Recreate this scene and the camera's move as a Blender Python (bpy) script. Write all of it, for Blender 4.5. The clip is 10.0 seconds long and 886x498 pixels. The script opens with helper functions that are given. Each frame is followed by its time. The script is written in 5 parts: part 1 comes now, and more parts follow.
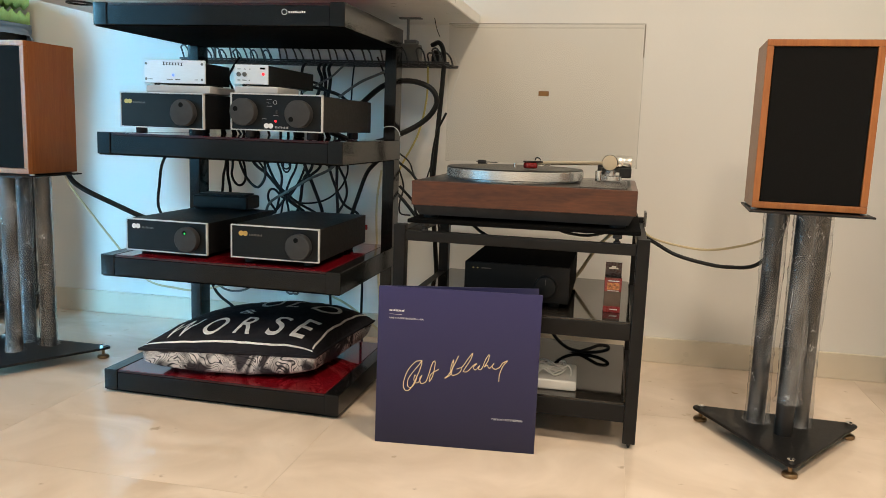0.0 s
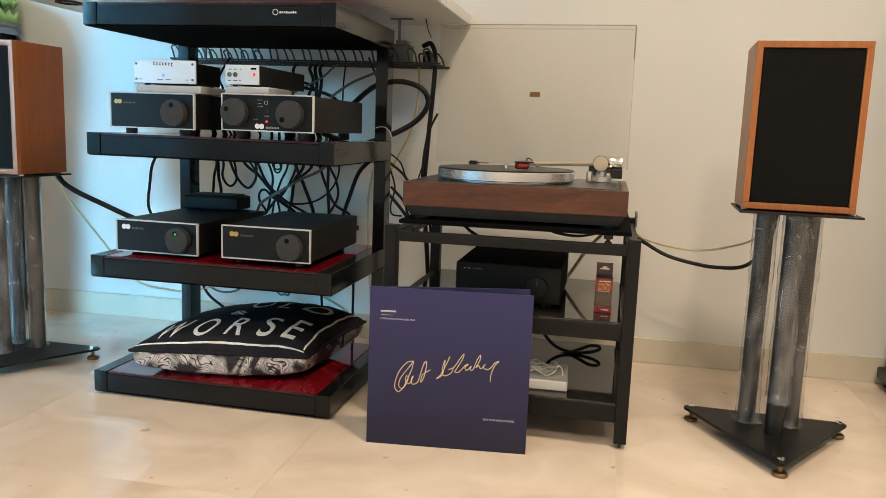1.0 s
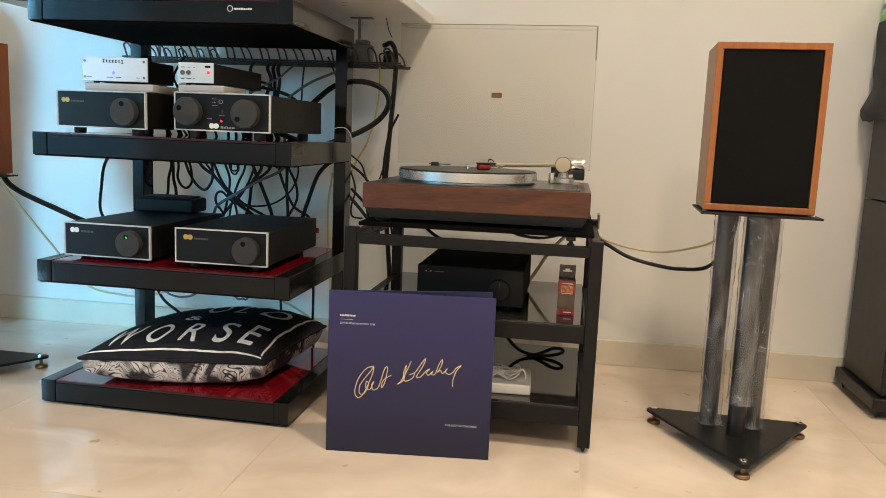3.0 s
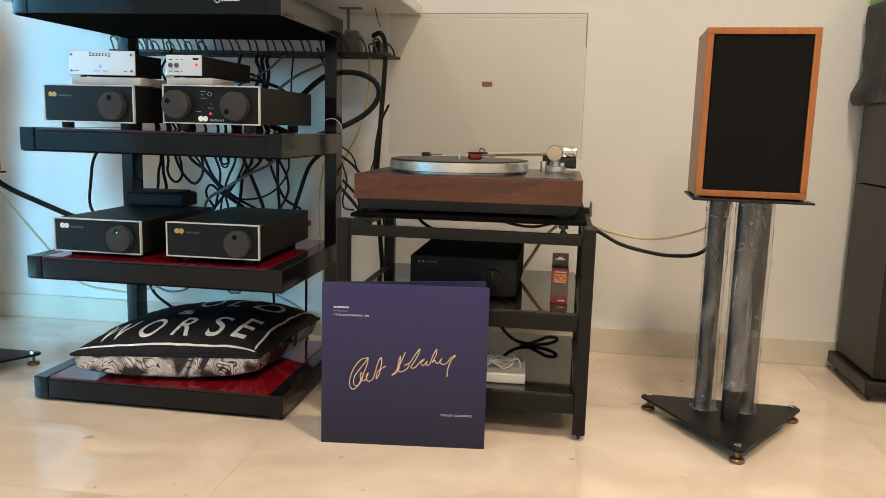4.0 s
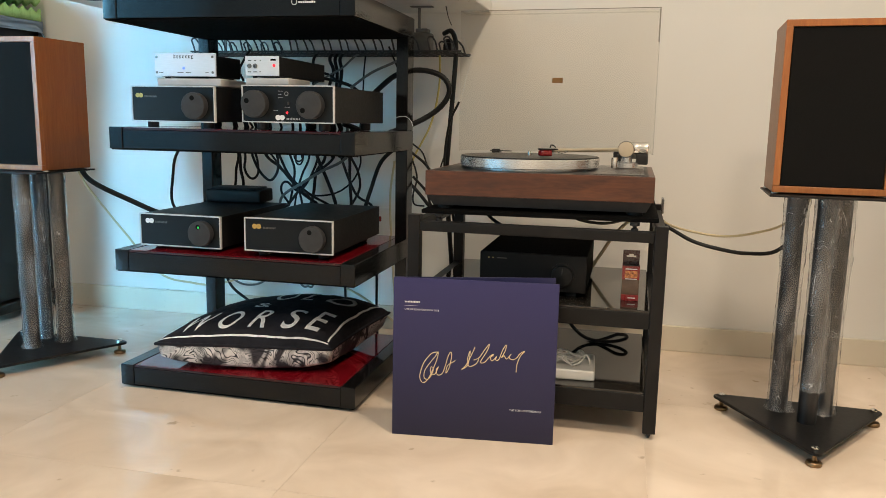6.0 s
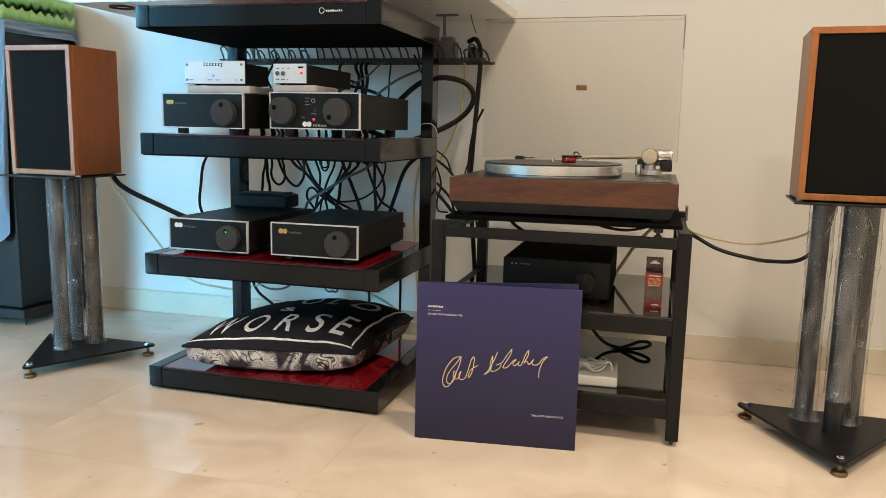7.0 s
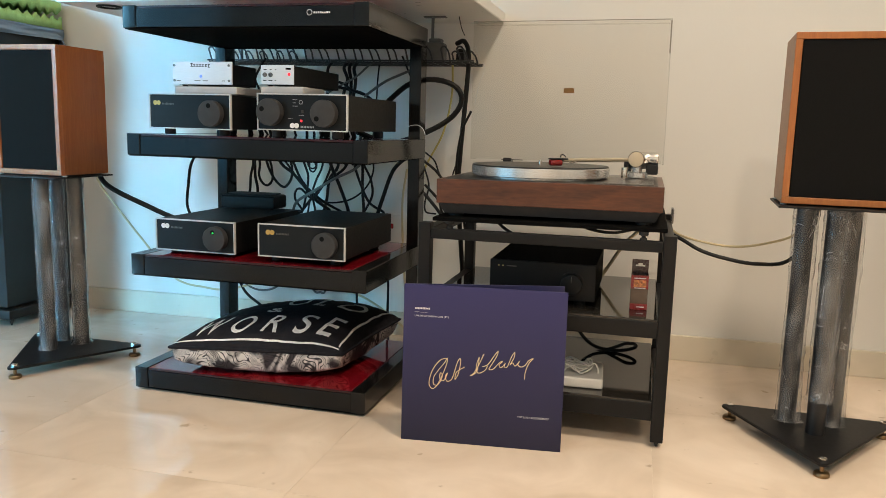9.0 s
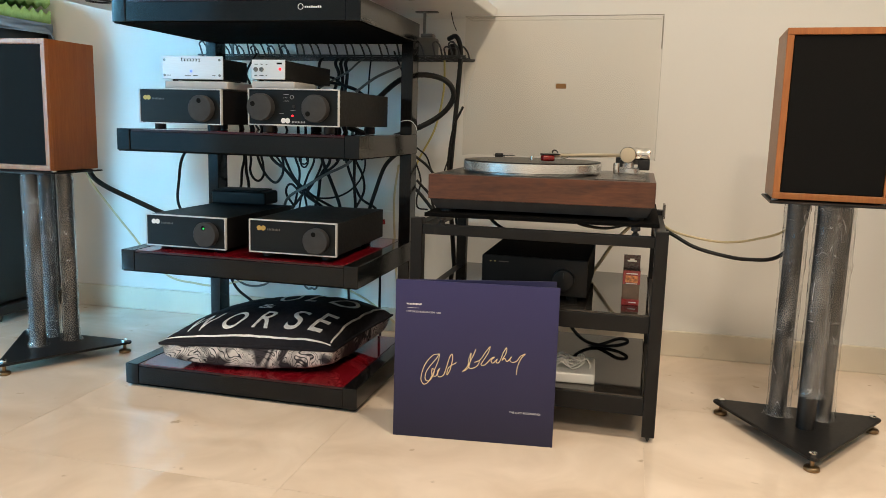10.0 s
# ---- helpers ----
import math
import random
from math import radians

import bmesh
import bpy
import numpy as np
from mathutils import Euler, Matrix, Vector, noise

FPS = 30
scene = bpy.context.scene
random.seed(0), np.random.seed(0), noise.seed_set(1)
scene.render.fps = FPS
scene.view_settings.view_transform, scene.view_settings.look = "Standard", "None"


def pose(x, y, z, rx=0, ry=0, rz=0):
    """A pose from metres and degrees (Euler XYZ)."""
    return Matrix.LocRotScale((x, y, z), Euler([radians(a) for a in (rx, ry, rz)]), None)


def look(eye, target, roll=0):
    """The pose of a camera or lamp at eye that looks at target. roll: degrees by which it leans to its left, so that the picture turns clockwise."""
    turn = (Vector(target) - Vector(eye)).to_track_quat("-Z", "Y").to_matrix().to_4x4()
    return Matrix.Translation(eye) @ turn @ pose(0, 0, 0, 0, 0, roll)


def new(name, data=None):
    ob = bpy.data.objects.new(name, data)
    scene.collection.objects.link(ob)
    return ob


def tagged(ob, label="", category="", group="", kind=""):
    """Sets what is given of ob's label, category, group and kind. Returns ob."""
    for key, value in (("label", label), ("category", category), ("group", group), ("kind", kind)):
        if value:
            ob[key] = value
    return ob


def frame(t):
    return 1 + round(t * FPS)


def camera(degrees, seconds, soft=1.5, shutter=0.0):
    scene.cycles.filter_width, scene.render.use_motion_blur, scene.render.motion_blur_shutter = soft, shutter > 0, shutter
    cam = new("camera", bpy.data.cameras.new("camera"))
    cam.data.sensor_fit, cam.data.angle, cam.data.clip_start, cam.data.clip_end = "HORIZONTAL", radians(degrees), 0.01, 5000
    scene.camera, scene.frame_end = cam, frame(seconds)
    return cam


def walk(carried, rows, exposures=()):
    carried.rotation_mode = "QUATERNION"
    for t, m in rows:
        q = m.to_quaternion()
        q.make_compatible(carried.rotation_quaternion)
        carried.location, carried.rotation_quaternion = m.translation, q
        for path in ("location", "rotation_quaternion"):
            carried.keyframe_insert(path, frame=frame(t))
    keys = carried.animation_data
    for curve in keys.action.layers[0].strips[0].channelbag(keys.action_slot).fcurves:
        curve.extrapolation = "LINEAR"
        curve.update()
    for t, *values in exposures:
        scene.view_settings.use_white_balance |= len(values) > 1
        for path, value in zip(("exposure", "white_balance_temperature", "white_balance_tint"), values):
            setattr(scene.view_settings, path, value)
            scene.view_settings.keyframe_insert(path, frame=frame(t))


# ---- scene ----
import collections

cam = camera(59.65, 10.0, soft=0.6)
PATH = [
    (0, -0.0587, -1.5229, 0.6181, 81.198, -2.098, 12.928),
    (0.5, -0.0596, -1.5237, 0.6169, 81.262, -2.152, 12.631),
    (1, -0.0584, -1.5229, 0.6171, 81.300, -2.160, 12.302),
    (1.5, -0.0590, -1.5222, 0.6180, 81.478, -2.142, 12.115),
    (2, -0.0589, -1.5222, 0.6159, 81.646, -2.209, 11.885),
    (2.5, -0.0577, -1.5096, 0.6153, 81.497, -2.293, 10.893),
    (2.7, -0.0570, -1.5006, 0.6122, 81.662, -2.415, 10.343),
    (3.8, -0.0599, -1.4904, 0.6125, 81.149, -1.786, 8.693),
    (4, -0.0579, -1.4915, 0.6095, 80.998, -1.553, 8.978),
    (4.5, -0.0582, -1.4912, 0.6087, 80.733, -1.301, 9.723),
    (5, -0.0599, -1.4927, 0.6105, 80.796, -1.421, 10.246),
    (5.5, -0.0630, -1.4990, 0.6105, 80.744, -1.388, 11.633),
    (6, -0.0632, -1.5077, 0.6124, 80.566, -1.108, 13.846),
    (6.2, -0.0616, -1.5143, 0.6090, 80.804, -1.051, 14.594),
    (7.3, -0.0596, -1.5220, 0.6105, 81.128, -1.208, 15.643),
    (7.5, -0.0556, -1.5225, 0.6151, 80.955, -1.161, 15.654),
    (8, -0.0547, -1.5220, 0.6156, 80.991, -1.273, 15.405),
    (8.5, -0.0545, -1.5229, 0.6159, 81.056, -1.405, 15.129),
    (9, -0.0539, -1.5234, 0.6147, 81.120, -1.514, 14.887),
    (9.5, -0.0543, -1.5218, 0.6134, 80.954, -1.568, 14.604),
    (10, -0.0542, -1.5209, 0.6122, 80.881, -1.587, 14.301),
]
walk(cam, [(t, pose(*p)) for t, *p in PATH])

# ---------------------------------------------------------------- light
world = bpy.data.worlds.new("sky_world")
scene.world = world
world.use_nodes = True
_n, _l = world.node_tree.nodes, world.node_tree.links
_sky = _n.new("ShaderNodeTexSky")
_sky.sky_type, _sky.sun_disc = "NISHITA", False
_sky.sun_elevation, _sky.sun_rotation = radians(40), radians(150)
_l.new(_sky.outputs[0], _n["Background"].inputs[0])
_n["Background"].inputs[1].default_value = 0.1
scene.view_settings.exposure = 0.0


def area_lamp(name, m, sx, sy, watts, colour, spread=180.0, shape="RECTANGLE"):
    d = bpy.data.lights.new(name, "AREA")
    d.shape, d.size, d.size_y, d.energy, d.color, d.spread = shape, sx, sy, watts, colour, radians(spread)
    ob = new(name, d)
    ob.matrix_world = m
    return ob


WARM = (1.0, 0.845, 0.655)
DAY = (0.22, 0.65, 1.0)
# daylight through the tall window in the side wall
area_lamp("window_daylight", look((-3.14, -1.95, 0.95), (-1.36, 0.62, 0.32)), 0.7, 1.5, 5.8, DAY, 24)
area_lamp("window_skylight", pose(-3.15, -2.50, 1.15, 0, -90, 0), 1.9, 2.5, 27, DAY)
# recessed ceiling lamps
DOWNLIGHTS = [(0.40, -0.82, 22), (-1.25, -1.65, 11), (1.75, -0.7, 8), (0.3, -2.6, 35)]
for _x, _y, _w in DOWNLIGHTS:
    area_lamp("downlight_lamp", pose(_x, _y, 2.575), 0.24, 0.24, _w, WARM, 140, "DISK")


# ---------------------------------------------------------------- materials
def material(name, colour, rough=0.5, metal=0.0, vary=0.08, scale=8.0, bump=0.0, bump_scale=200.0,
             coat=0.0, stretch=(1, 1, 1), rough_vary=0.08, colour2=None, spec=0.5, pieces=0.0, detail=4.0):
    m = bpy.data.materials.new(name)
    m.use_nodes = True
    n, l = m.node_tree.nodes, m.node_tree.links
    p = n["Principled BSDF"]
    co = n.new("ShaderNodeTexCoord")
    mp = n.new("ShaderNodeMapping")
    mp.inputs["Scale"].default_value = stretch
    l.new(co.outputs["Object"], mp.inputs["Vector"])
    no = n.new("ShaderNodeTexNoise")
    no.inputs["Scale"].default_value, no.inputs["Detail"].default_value = scale, detail
    l.new(mp.outputs[0], no.inputs["Vector"])
    ra = n.new("ShaderNodeValToRGB")
    lo = [c * (1 - vary) for c in colour]
    hi = [min(1, c * (1 + vary)) for c in (colour2 or colour)]
    ra.color_ramp.elements[0].position, ra.color_ramp.elements[1].position = 0.3, 0.7
    ra.color_ramp.elements[0].color, ra.color_ramp.elements[1].color = (*lo, 1), (*hi, 1)
    l.new(no.outputs["Fac"], ra.inputs[0])
    out = ra.outputs[0]
    if pieces:
        oi = n.new("ShaderNodeObjectInfo")
        mr = n.new("ShaderNodeMapRange")
        mr.inputs["To Min"].default_value, mr.inputs["To Max"].default_value = 1 - pieces, 1 + pieces
        l.new(oi.outputs["Random"], mr.inputs["Value"])
        hs = n.new("ShaderNodeHueSaturation")
        l.new(mr.outputs[0], hs.inputs["Value"])
        l.new(out, hs.inputs["Color"])
        out = hs.outputs[0]
    l.new(out, p.inputs["Base Color"])
    no2 = n.new("ShaderNodeTexNoise")
    no2.inputs["Scale"].default_value, no2.inputs["Detail"].default_value = scale * 5, 6
    l.new(mp.outputs[0], no2.inputs["Vector"])
    rr = n.new("ShaderNodeMapRange")
    rr.inputs["From Min"].default_value, rr.inputs["From Max"].default_value = 0.3, 0.7
    rr.inputs["To Min"].default_value, rr.inputs["To Max"].default_value = max(0.01, rough - rough_vary), min(1, rough + rough_vary)
    l.new(no2.outputs["Fac"], rr.inputs["Value"])
    l.new(rr.outputs[0], p.inputs["Roughness"])
    p.inputs["Metallic"].default_value = metal
    p.inputs["Coat Weight"].default_value = coat
    p.inputs["Coat Roughness"].default_value = 0.08
    p.inputs["Specular IOR Level"].default_value = spec
    if bump:
        nb = n.new("ShaderNodeTexNoise")
        nb.inputs["Scale"].default_value, nb.inputs["Detail"].default_value = bump_scale, 3
        l.new(mp.outputs[0], nb.inputs["Vector"])
        b = n.new("ShaderNodeBump")
        b.inputs["Strength"].default_value, b.inputs["Distance"].default_value = bump, 0.002
        l.new(nb.outputs["Fac"], b.inputs["Height"])
        l.new(b.outputs[0], p.inputs["Normal"])
    return m


def wood(name, dark, light, rough=0.4, along=(1, 14, 14), scale=6.0, coat=0.1):
    """Wood with long grain: bands from a stretched, distorted noise."""
    m = bpy.data.materials.new(name)
    m.use_nodes = True
    n, l = m.node_tree.nodes, m.node_tree.links
    p = n["Principled BSDF"]
    co, mp = n.new("ShaderNodeTexCoord"), n.new("ShaderNodeMapping")
    mp.inputs["Scale"].default_value = along
    l.new(co.outputs["Object"], mp.inputs["Vector"])
    a, b = n.new("ShaderNodeTexNoise"), n.new("ShaderNodeTexNoise")
    a.inputs["Scale"].default_value, a.inputs["Detail"].default_value, a.inputs["Distortion"].default_value = scale, 5, 1.6
    b.inputs["Scale"].default_value, b.inputs["Detail"].default_value, b.inputs["Distortion"].default_value = scale * 7, 6, 0.6
    for q in (a, b):
        l.new(mp.outputs[0], q.inputs["Vector"])
    mix = n.new("ShaderNodeMath")
    mix.operation = "MULTIPLY_ADD"
    mix.inputs[1].default_value, mix.inputs[2].default_value = 0.46, 0.0
    l.new(b.outputs["Fac"], mix.inputs[0])
    add = n.new("ShaderNodeMath")
    add.operation = "MULTIPLY_ADD"
    add.inputs[1].default_value = 0.64
    l.new(a.outputs["Fac"], add.inputs[0])
    l.new(mix.outputs[0], add.inputs[2])
    ra = n.new("ShaderNodeValToRGB")
    ra.color_ramp.elements[0].position, ra.color_ramp.elements[1].position = 0.38, 0.72
    ra.color_ramp.elements[0].color, ra.color_ramp.elements[1].color = (*dark, 1), (*light, 1)
    l.new(add.outputs[0], ra.inputs[0])
    l.new(ra.outputs[0], p.inputs["Base Color"])
    p.inputs["Roughness"].default_value = rough
    p.inputs["Coat Weight"].default_value = coat
    p.inputs["Coat Roughness"].default_value = 0.2
    bu = n.new("ShaderNodeBump")
    bu.inputs["Strength"].default_value, bu.inputs["Distance"].default_value = 0.15, 0.001
    l.new(b.outputs["Fac"], bu.inputs["Height"])
    l.new(bu.outputs[0], p.inputs["Normal"])
    return m


def marble(name):
    """Polished cream marble with faint clouds, veins and brown specks."""
    m = bpy.data.materials.new(name)
    m.use_nodes = True
    n, l = m.node_tree.nodes, m.node_tree.links
    p = n["Principled BSDF"]
    ge, oi = n.new("ShaderNodeNewGeometry"), n.new("ShaderNodeObjectInfo")
    sh = n.new("ShaderNodeVectorMath")
    sh.operation = "MULTIPLY_ADD"
    sh.inputs[1].default_value = (7.0, 13.0, 3.0)
    cb = n.new("ShaderNodeCombineXYZ")
    for k in range(3):
        l.new(oi.outputs["Random"], cb.inputs[k])
    l.new(cb.outputs[0], sh.inputs[0])
    l.new(ge.outputs["Position"], sh.inputs[2])
    cloud = n.new("ShaderNodeTexNoise")
    cloud.inputs["Scale"].default_value, cloud.inputs["Detail"].default_value, cloud.inputs["Distortion"].default_value = 5.0, 6, 0.8
    l.new(sh.outputs[0], cloud.inputs["Vector"])
    ra = n.new("ShaderNodeValToRGB")
    ra.color_ramp.elements[0].position, ra.color_ramp.elements[1].position = 0.32, 0.68
    ra.color_ramp.elements[0].color, ra.color_ramp.elements[1].color = (0.68, 0.545, 0.42, 1), (0.84, 0.70, 0.57, 1)
    l.new(cloud.outputs["Fac"], ra.inputs[0])
    spot = n.new("ShaderNodeTexNoise")
    spot.inputs["Scale"].default_value, spot.inputs["Detail"].default_value = 26.0, 3
    l.new(sh.outputs[0], spot.inputs["Vector"])
    sr = n.new("ShaderNodeValToRGB")
    sr.color_ramp.elements[0].position, sr.color_ramp.elements[1].position = 0.69, 0.76
    sr.color_ramp.elements[0].color, sr.color_ramp.elements[1].color = (0, 0, 0, 1), (0.55, 0.55, 0.55, 1)
    l.new(spot.outputs["Fac"], sr.inputs[0])
    mx = n.new("ShaderNodeMixRGB")
    mx.inputs[2].default_value = (0.36, 0.25, 0.15, 1)
    l.new(sr.outputs[0], mx.inputs[0])
    l.new(ra.outputs[0], mx.inputs[1])
    hs, mr = n.new("ShaderNodeHueSaturation"), n.new("ShaderNodeMapRange")
    mr.inputs["To Min"].default_value, mr.inputs["To Max"].default_value = 0.96, 1.03
    l.new(oi.outputs["Random"], mr.inputs["Value"])
    l.new(mr.outputs[0], hs.inputs["Value"])
    l.new(mx.outputs[0], hs.inputs["Color"])
    l.new(hs.outputs[0], p.inputs["Base Color"])
    p.inputs["Roughness"].default_value = 0.13
    rr = n.new("ShaderNodeMapRange")
    rr.inputs["To Min"].default_value, rr.inputs["To Max"].default_value = 0.02, 0.07
    p.inputs["Specular IOR Level"].default_value = 0.65
    l.new(cloud.outputs["Fac"], rr.inputs["Value"])
    l.new(rr.outputs[0], p.inputs["Roughness"])
    return m


def clear(name, tint, gloss=0.06, rough=0.03, wrinkle=0.0, wscale=40.0, ior=1.35, glint_paint=0.0):
    """Thin clear sheet: sees through, with a little gloss that grows at the rim."""
    m = bpy.data.materials.new(name)
    m.use_nodes = True
    n, l = m.node_tree.nodes, m.node_tree.links
    n.remove(n["Principled BSDF"])
    out = n["Material Output"]
    tr, gl, mx = n.new("ShaderNodeBsdfTransparent"), n.new("ShaderNodeBsdfGlossy"), n.new("ShaderNodeMixShader")
    tr.inputs[0].default_value = (*tint, 1)
    gl.inputs["Roughness"].default_value = rough
    fr, mr = n.new("ShaderNodeFresnel"), n.new("ShaderNodeMath")
    fr.inputs["IOR"].default_value = ior
    mr.operation, mr.inputs[1].default_value = "ADD", gloss
    l.new(fr.outputs[0], mr.inputs[0])
    l.new(mr.outputs[0], mx.inputs[0])
    l.new(tr.outputs[0], mx.inputs[1])
    l.new(gl.outputs[0], mx.inputs[2])
    l.new(mx.outputs[0], out.inputs["Surface"])
    if wrinkle:
        co, no, bu, mp = n.new("ShaderNodeNewGeometry"), n.new("ShaderNodeTexNoise"), n.new("ShaderNodeBump"), n.new("ShaderNodeMapping")
        mp.inputs["Scale"].default_value = (1, 1, 0.35)
        no.inputs["Scale"].default_value, no.inputs["Detail"].default_value, no.inputs["Distortion"].default_value = wscale, 3, 0.5
        l.new(co.outputs["Position"], mp.inputs[0])
        l.new(mp.outputs[0], no.inputs["Vector"])
        l.new(no.outputs["Fac"], bu.inputs["Height"])
        bu.inputs["Strength"].default_value, bu.inputs["Distance"].default_value = wrinkle, 0.01
        l.new(bu.outputs[0], gl.inputs["Normal"])
        l.new(bu.outputs[0], fr.inputs["Normal"])
        if glint_paint:
            # thin pale glints and a patchy haze, painted in as plain diffuse colour
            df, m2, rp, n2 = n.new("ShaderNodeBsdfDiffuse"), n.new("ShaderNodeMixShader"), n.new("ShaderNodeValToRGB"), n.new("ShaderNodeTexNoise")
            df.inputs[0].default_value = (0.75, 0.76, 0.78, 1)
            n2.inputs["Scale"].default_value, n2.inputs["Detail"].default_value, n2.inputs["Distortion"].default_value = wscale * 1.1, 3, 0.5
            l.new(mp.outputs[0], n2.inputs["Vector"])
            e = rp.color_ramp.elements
            e[0].position, e[0].color, e[1].position, e[1].color = 0.489, (0.0, 0.0, 0.0, 1), 0.497, (glint_paint, glint_paint, glint_paint, 1)
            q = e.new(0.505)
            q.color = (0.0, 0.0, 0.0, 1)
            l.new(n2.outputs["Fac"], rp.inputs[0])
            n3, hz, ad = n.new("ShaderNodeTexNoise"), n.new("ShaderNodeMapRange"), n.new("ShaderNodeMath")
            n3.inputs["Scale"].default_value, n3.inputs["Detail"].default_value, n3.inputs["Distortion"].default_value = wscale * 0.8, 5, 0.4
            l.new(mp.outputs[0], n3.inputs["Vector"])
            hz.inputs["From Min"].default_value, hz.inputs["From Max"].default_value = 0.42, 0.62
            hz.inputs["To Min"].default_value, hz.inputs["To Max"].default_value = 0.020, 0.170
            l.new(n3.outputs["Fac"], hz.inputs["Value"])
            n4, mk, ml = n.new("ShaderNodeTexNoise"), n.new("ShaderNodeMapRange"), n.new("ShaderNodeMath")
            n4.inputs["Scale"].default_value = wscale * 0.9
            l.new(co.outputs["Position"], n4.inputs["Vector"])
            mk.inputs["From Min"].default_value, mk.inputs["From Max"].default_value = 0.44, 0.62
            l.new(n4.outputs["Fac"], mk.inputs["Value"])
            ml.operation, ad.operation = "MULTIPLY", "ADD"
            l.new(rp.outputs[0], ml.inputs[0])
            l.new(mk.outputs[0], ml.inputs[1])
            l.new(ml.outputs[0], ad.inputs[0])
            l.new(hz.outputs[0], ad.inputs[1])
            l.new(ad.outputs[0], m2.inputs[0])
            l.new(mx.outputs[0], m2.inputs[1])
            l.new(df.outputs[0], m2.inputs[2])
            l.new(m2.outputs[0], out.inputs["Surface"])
    return m


def lamp_glow(name, colour, strength):
    m = bpy.data.materials.new(name)
    m.use_nodes = True
    p = m.node_tree.nodes["Principled BSDF"]
    p.inputs["Base Color"].default_value = (*colour, 1)
    p.inputs["Emission Color"].default_value = (*colour, 1)
    p.inputs["Emission Strength"].default_value = strength
    return m


def contour_cloth(name):
    """White cloth printed with black wavy contour lines."""
    m = bpy.data.materials.new(name)
    m.use_nodes = True
    n, l = m.node_tree.nodes, m.node_tree.links
    p = n["Principled BSDF"]
    co, no = n.new("ShaderNodeTexCoord"), n.new("ShaderNodeTexNoise")
    no.inputs["Scale"].default_value, no.inputs["Detail"].default_value, no.inputs["Distortion"].default_value = 13.0, 2, 0.9
    l.new(co.outputs["Object"], no.inputs["Vector"])
    mu, si = n.new("ShaderNodeMath"), n.new("ShaderNodeMath")
    mu.operation, mu.inputs[1].default_value = "MULTIPLY", 170.0
    si.operation = "SINE"
    l.new(no.outputs["Fac"], mu.inputs[0])
    l.new(mu.outputs[0], si.inputs[0])
    ra = n.new("ShaderNodeValToRGB")
    ra.color_ramp.elements[0].position, ra.color_ramp.elements[1].position = 0.05, 0.26
    ra.color_ramp.elements[0].color, ra.color_ramp.elements[1].color = (0.04, 0.035, 0.042, 1), (0.74, 0.69, 0.66, 1)
    half = n.new("ShaderNodeMath")
    half.operation, half.inputs[1].default_value, half.inputs[2].default_value = "MULTIPLY_ADD", 0.5, 0.5
    l.new(si.outputs[0], half.inputs[0])
    l.new(half.outputs[0], ra.inputs[0])
    big, br = n.new("ShaderNodeTexNoise"), n.new("ShaderNodeValToRGB")
    big.inputs["Scale"].default_value, big.inputs["Distortion"].default_value = 11.0, 1.5
    l.new(co.outputs["Object"], big.inputs["Vector"])
    br.color_ramp.elements[0].position, br.color_ramp.elements[1].position = 0.47, 0.58
    br.color_ramp.elements[0].color, br.color_ramp.elements[1].color = (0.055, 0.047, 0.06, 1), (1, 1, 1, 1)
    l.new(big.outputs["Fac"], br.inputs[0])
    mx = n.new("ShaderNodeMixRGB")
    mx.blend_type, mx.inputs[0].default_value = "MULTIPLY", 1.0
    l.new(ra.outputs[0], mx.inputs[1])
    l.new(br.outputs[0], mx.inputs[2])
    l.new(mx.outputs[0], p.inputs["Base Color"])
    p.inputs["Roughness"].default_value = 0.75
    return m


def card_fade(name, low, high, z0, z1):
    """Satin card whose colour runs from low at the foot to high at the head."""
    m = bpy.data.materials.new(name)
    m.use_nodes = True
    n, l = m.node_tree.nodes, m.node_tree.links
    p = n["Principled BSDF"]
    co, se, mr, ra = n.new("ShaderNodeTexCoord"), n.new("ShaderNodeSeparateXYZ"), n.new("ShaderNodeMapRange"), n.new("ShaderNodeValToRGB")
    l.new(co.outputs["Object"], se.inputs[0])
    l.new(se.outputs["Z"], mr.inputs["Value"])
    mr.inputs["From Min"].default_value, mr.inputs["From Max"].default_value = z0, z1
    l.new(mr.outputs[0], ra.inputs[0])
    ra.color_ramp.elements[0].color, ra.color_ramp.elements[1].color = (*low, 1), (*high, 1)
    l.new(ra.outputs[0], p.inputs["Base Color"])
    no, rr = n.new("ShaderNodeTexNoise"), n.new("ShaderNodeMapRange")
    no.inputs["Scale"].default_value = 40
    l.new(co.outputs["Object"], no.inputs["Vector"])
    l.new(no.outputs["Fac"], rr.inputs["Value"])
    rr.inputs["To Min"].default_value, rr.inputs["To Max"].default_value = 0.36, 0.46
    l.new(rr.outputs[0], p.inputs["Roughness"])
    p.inputs["Specular IOR Level"].default_value = 0.35
    return m


M = {}
M["wall"] = material("wall_paint", (0.80, 0.775, 0.725), 0.55, vary=0.02, scale=2.5, bump=0.08, bump_scale=120, rough_vary=0.05)
M["skirting"] = material("skirting_stone", (0.70, 0.63, 0.51), 0.35, vary=0.05, scale=7)
M["ceiling"] = material("ceiling_paint", (0.82, 0.80, 0.77), 0.8, vary=0.02, scale=3)
M["marble"] = marble("cream_marble")
M["grout"] = material("grout", (0.68, 0.57, 0.45), 0.8, vary=0.15, scale=30)
M["black_lacquer"] = material("black_lacquer", (0.006, 0.0058, 0.0058), 0.13, vary=0.15, scale=20, coat=0.0, spec=0.29, rough_vary=0.03, bump=0.02, bump_scale=60)
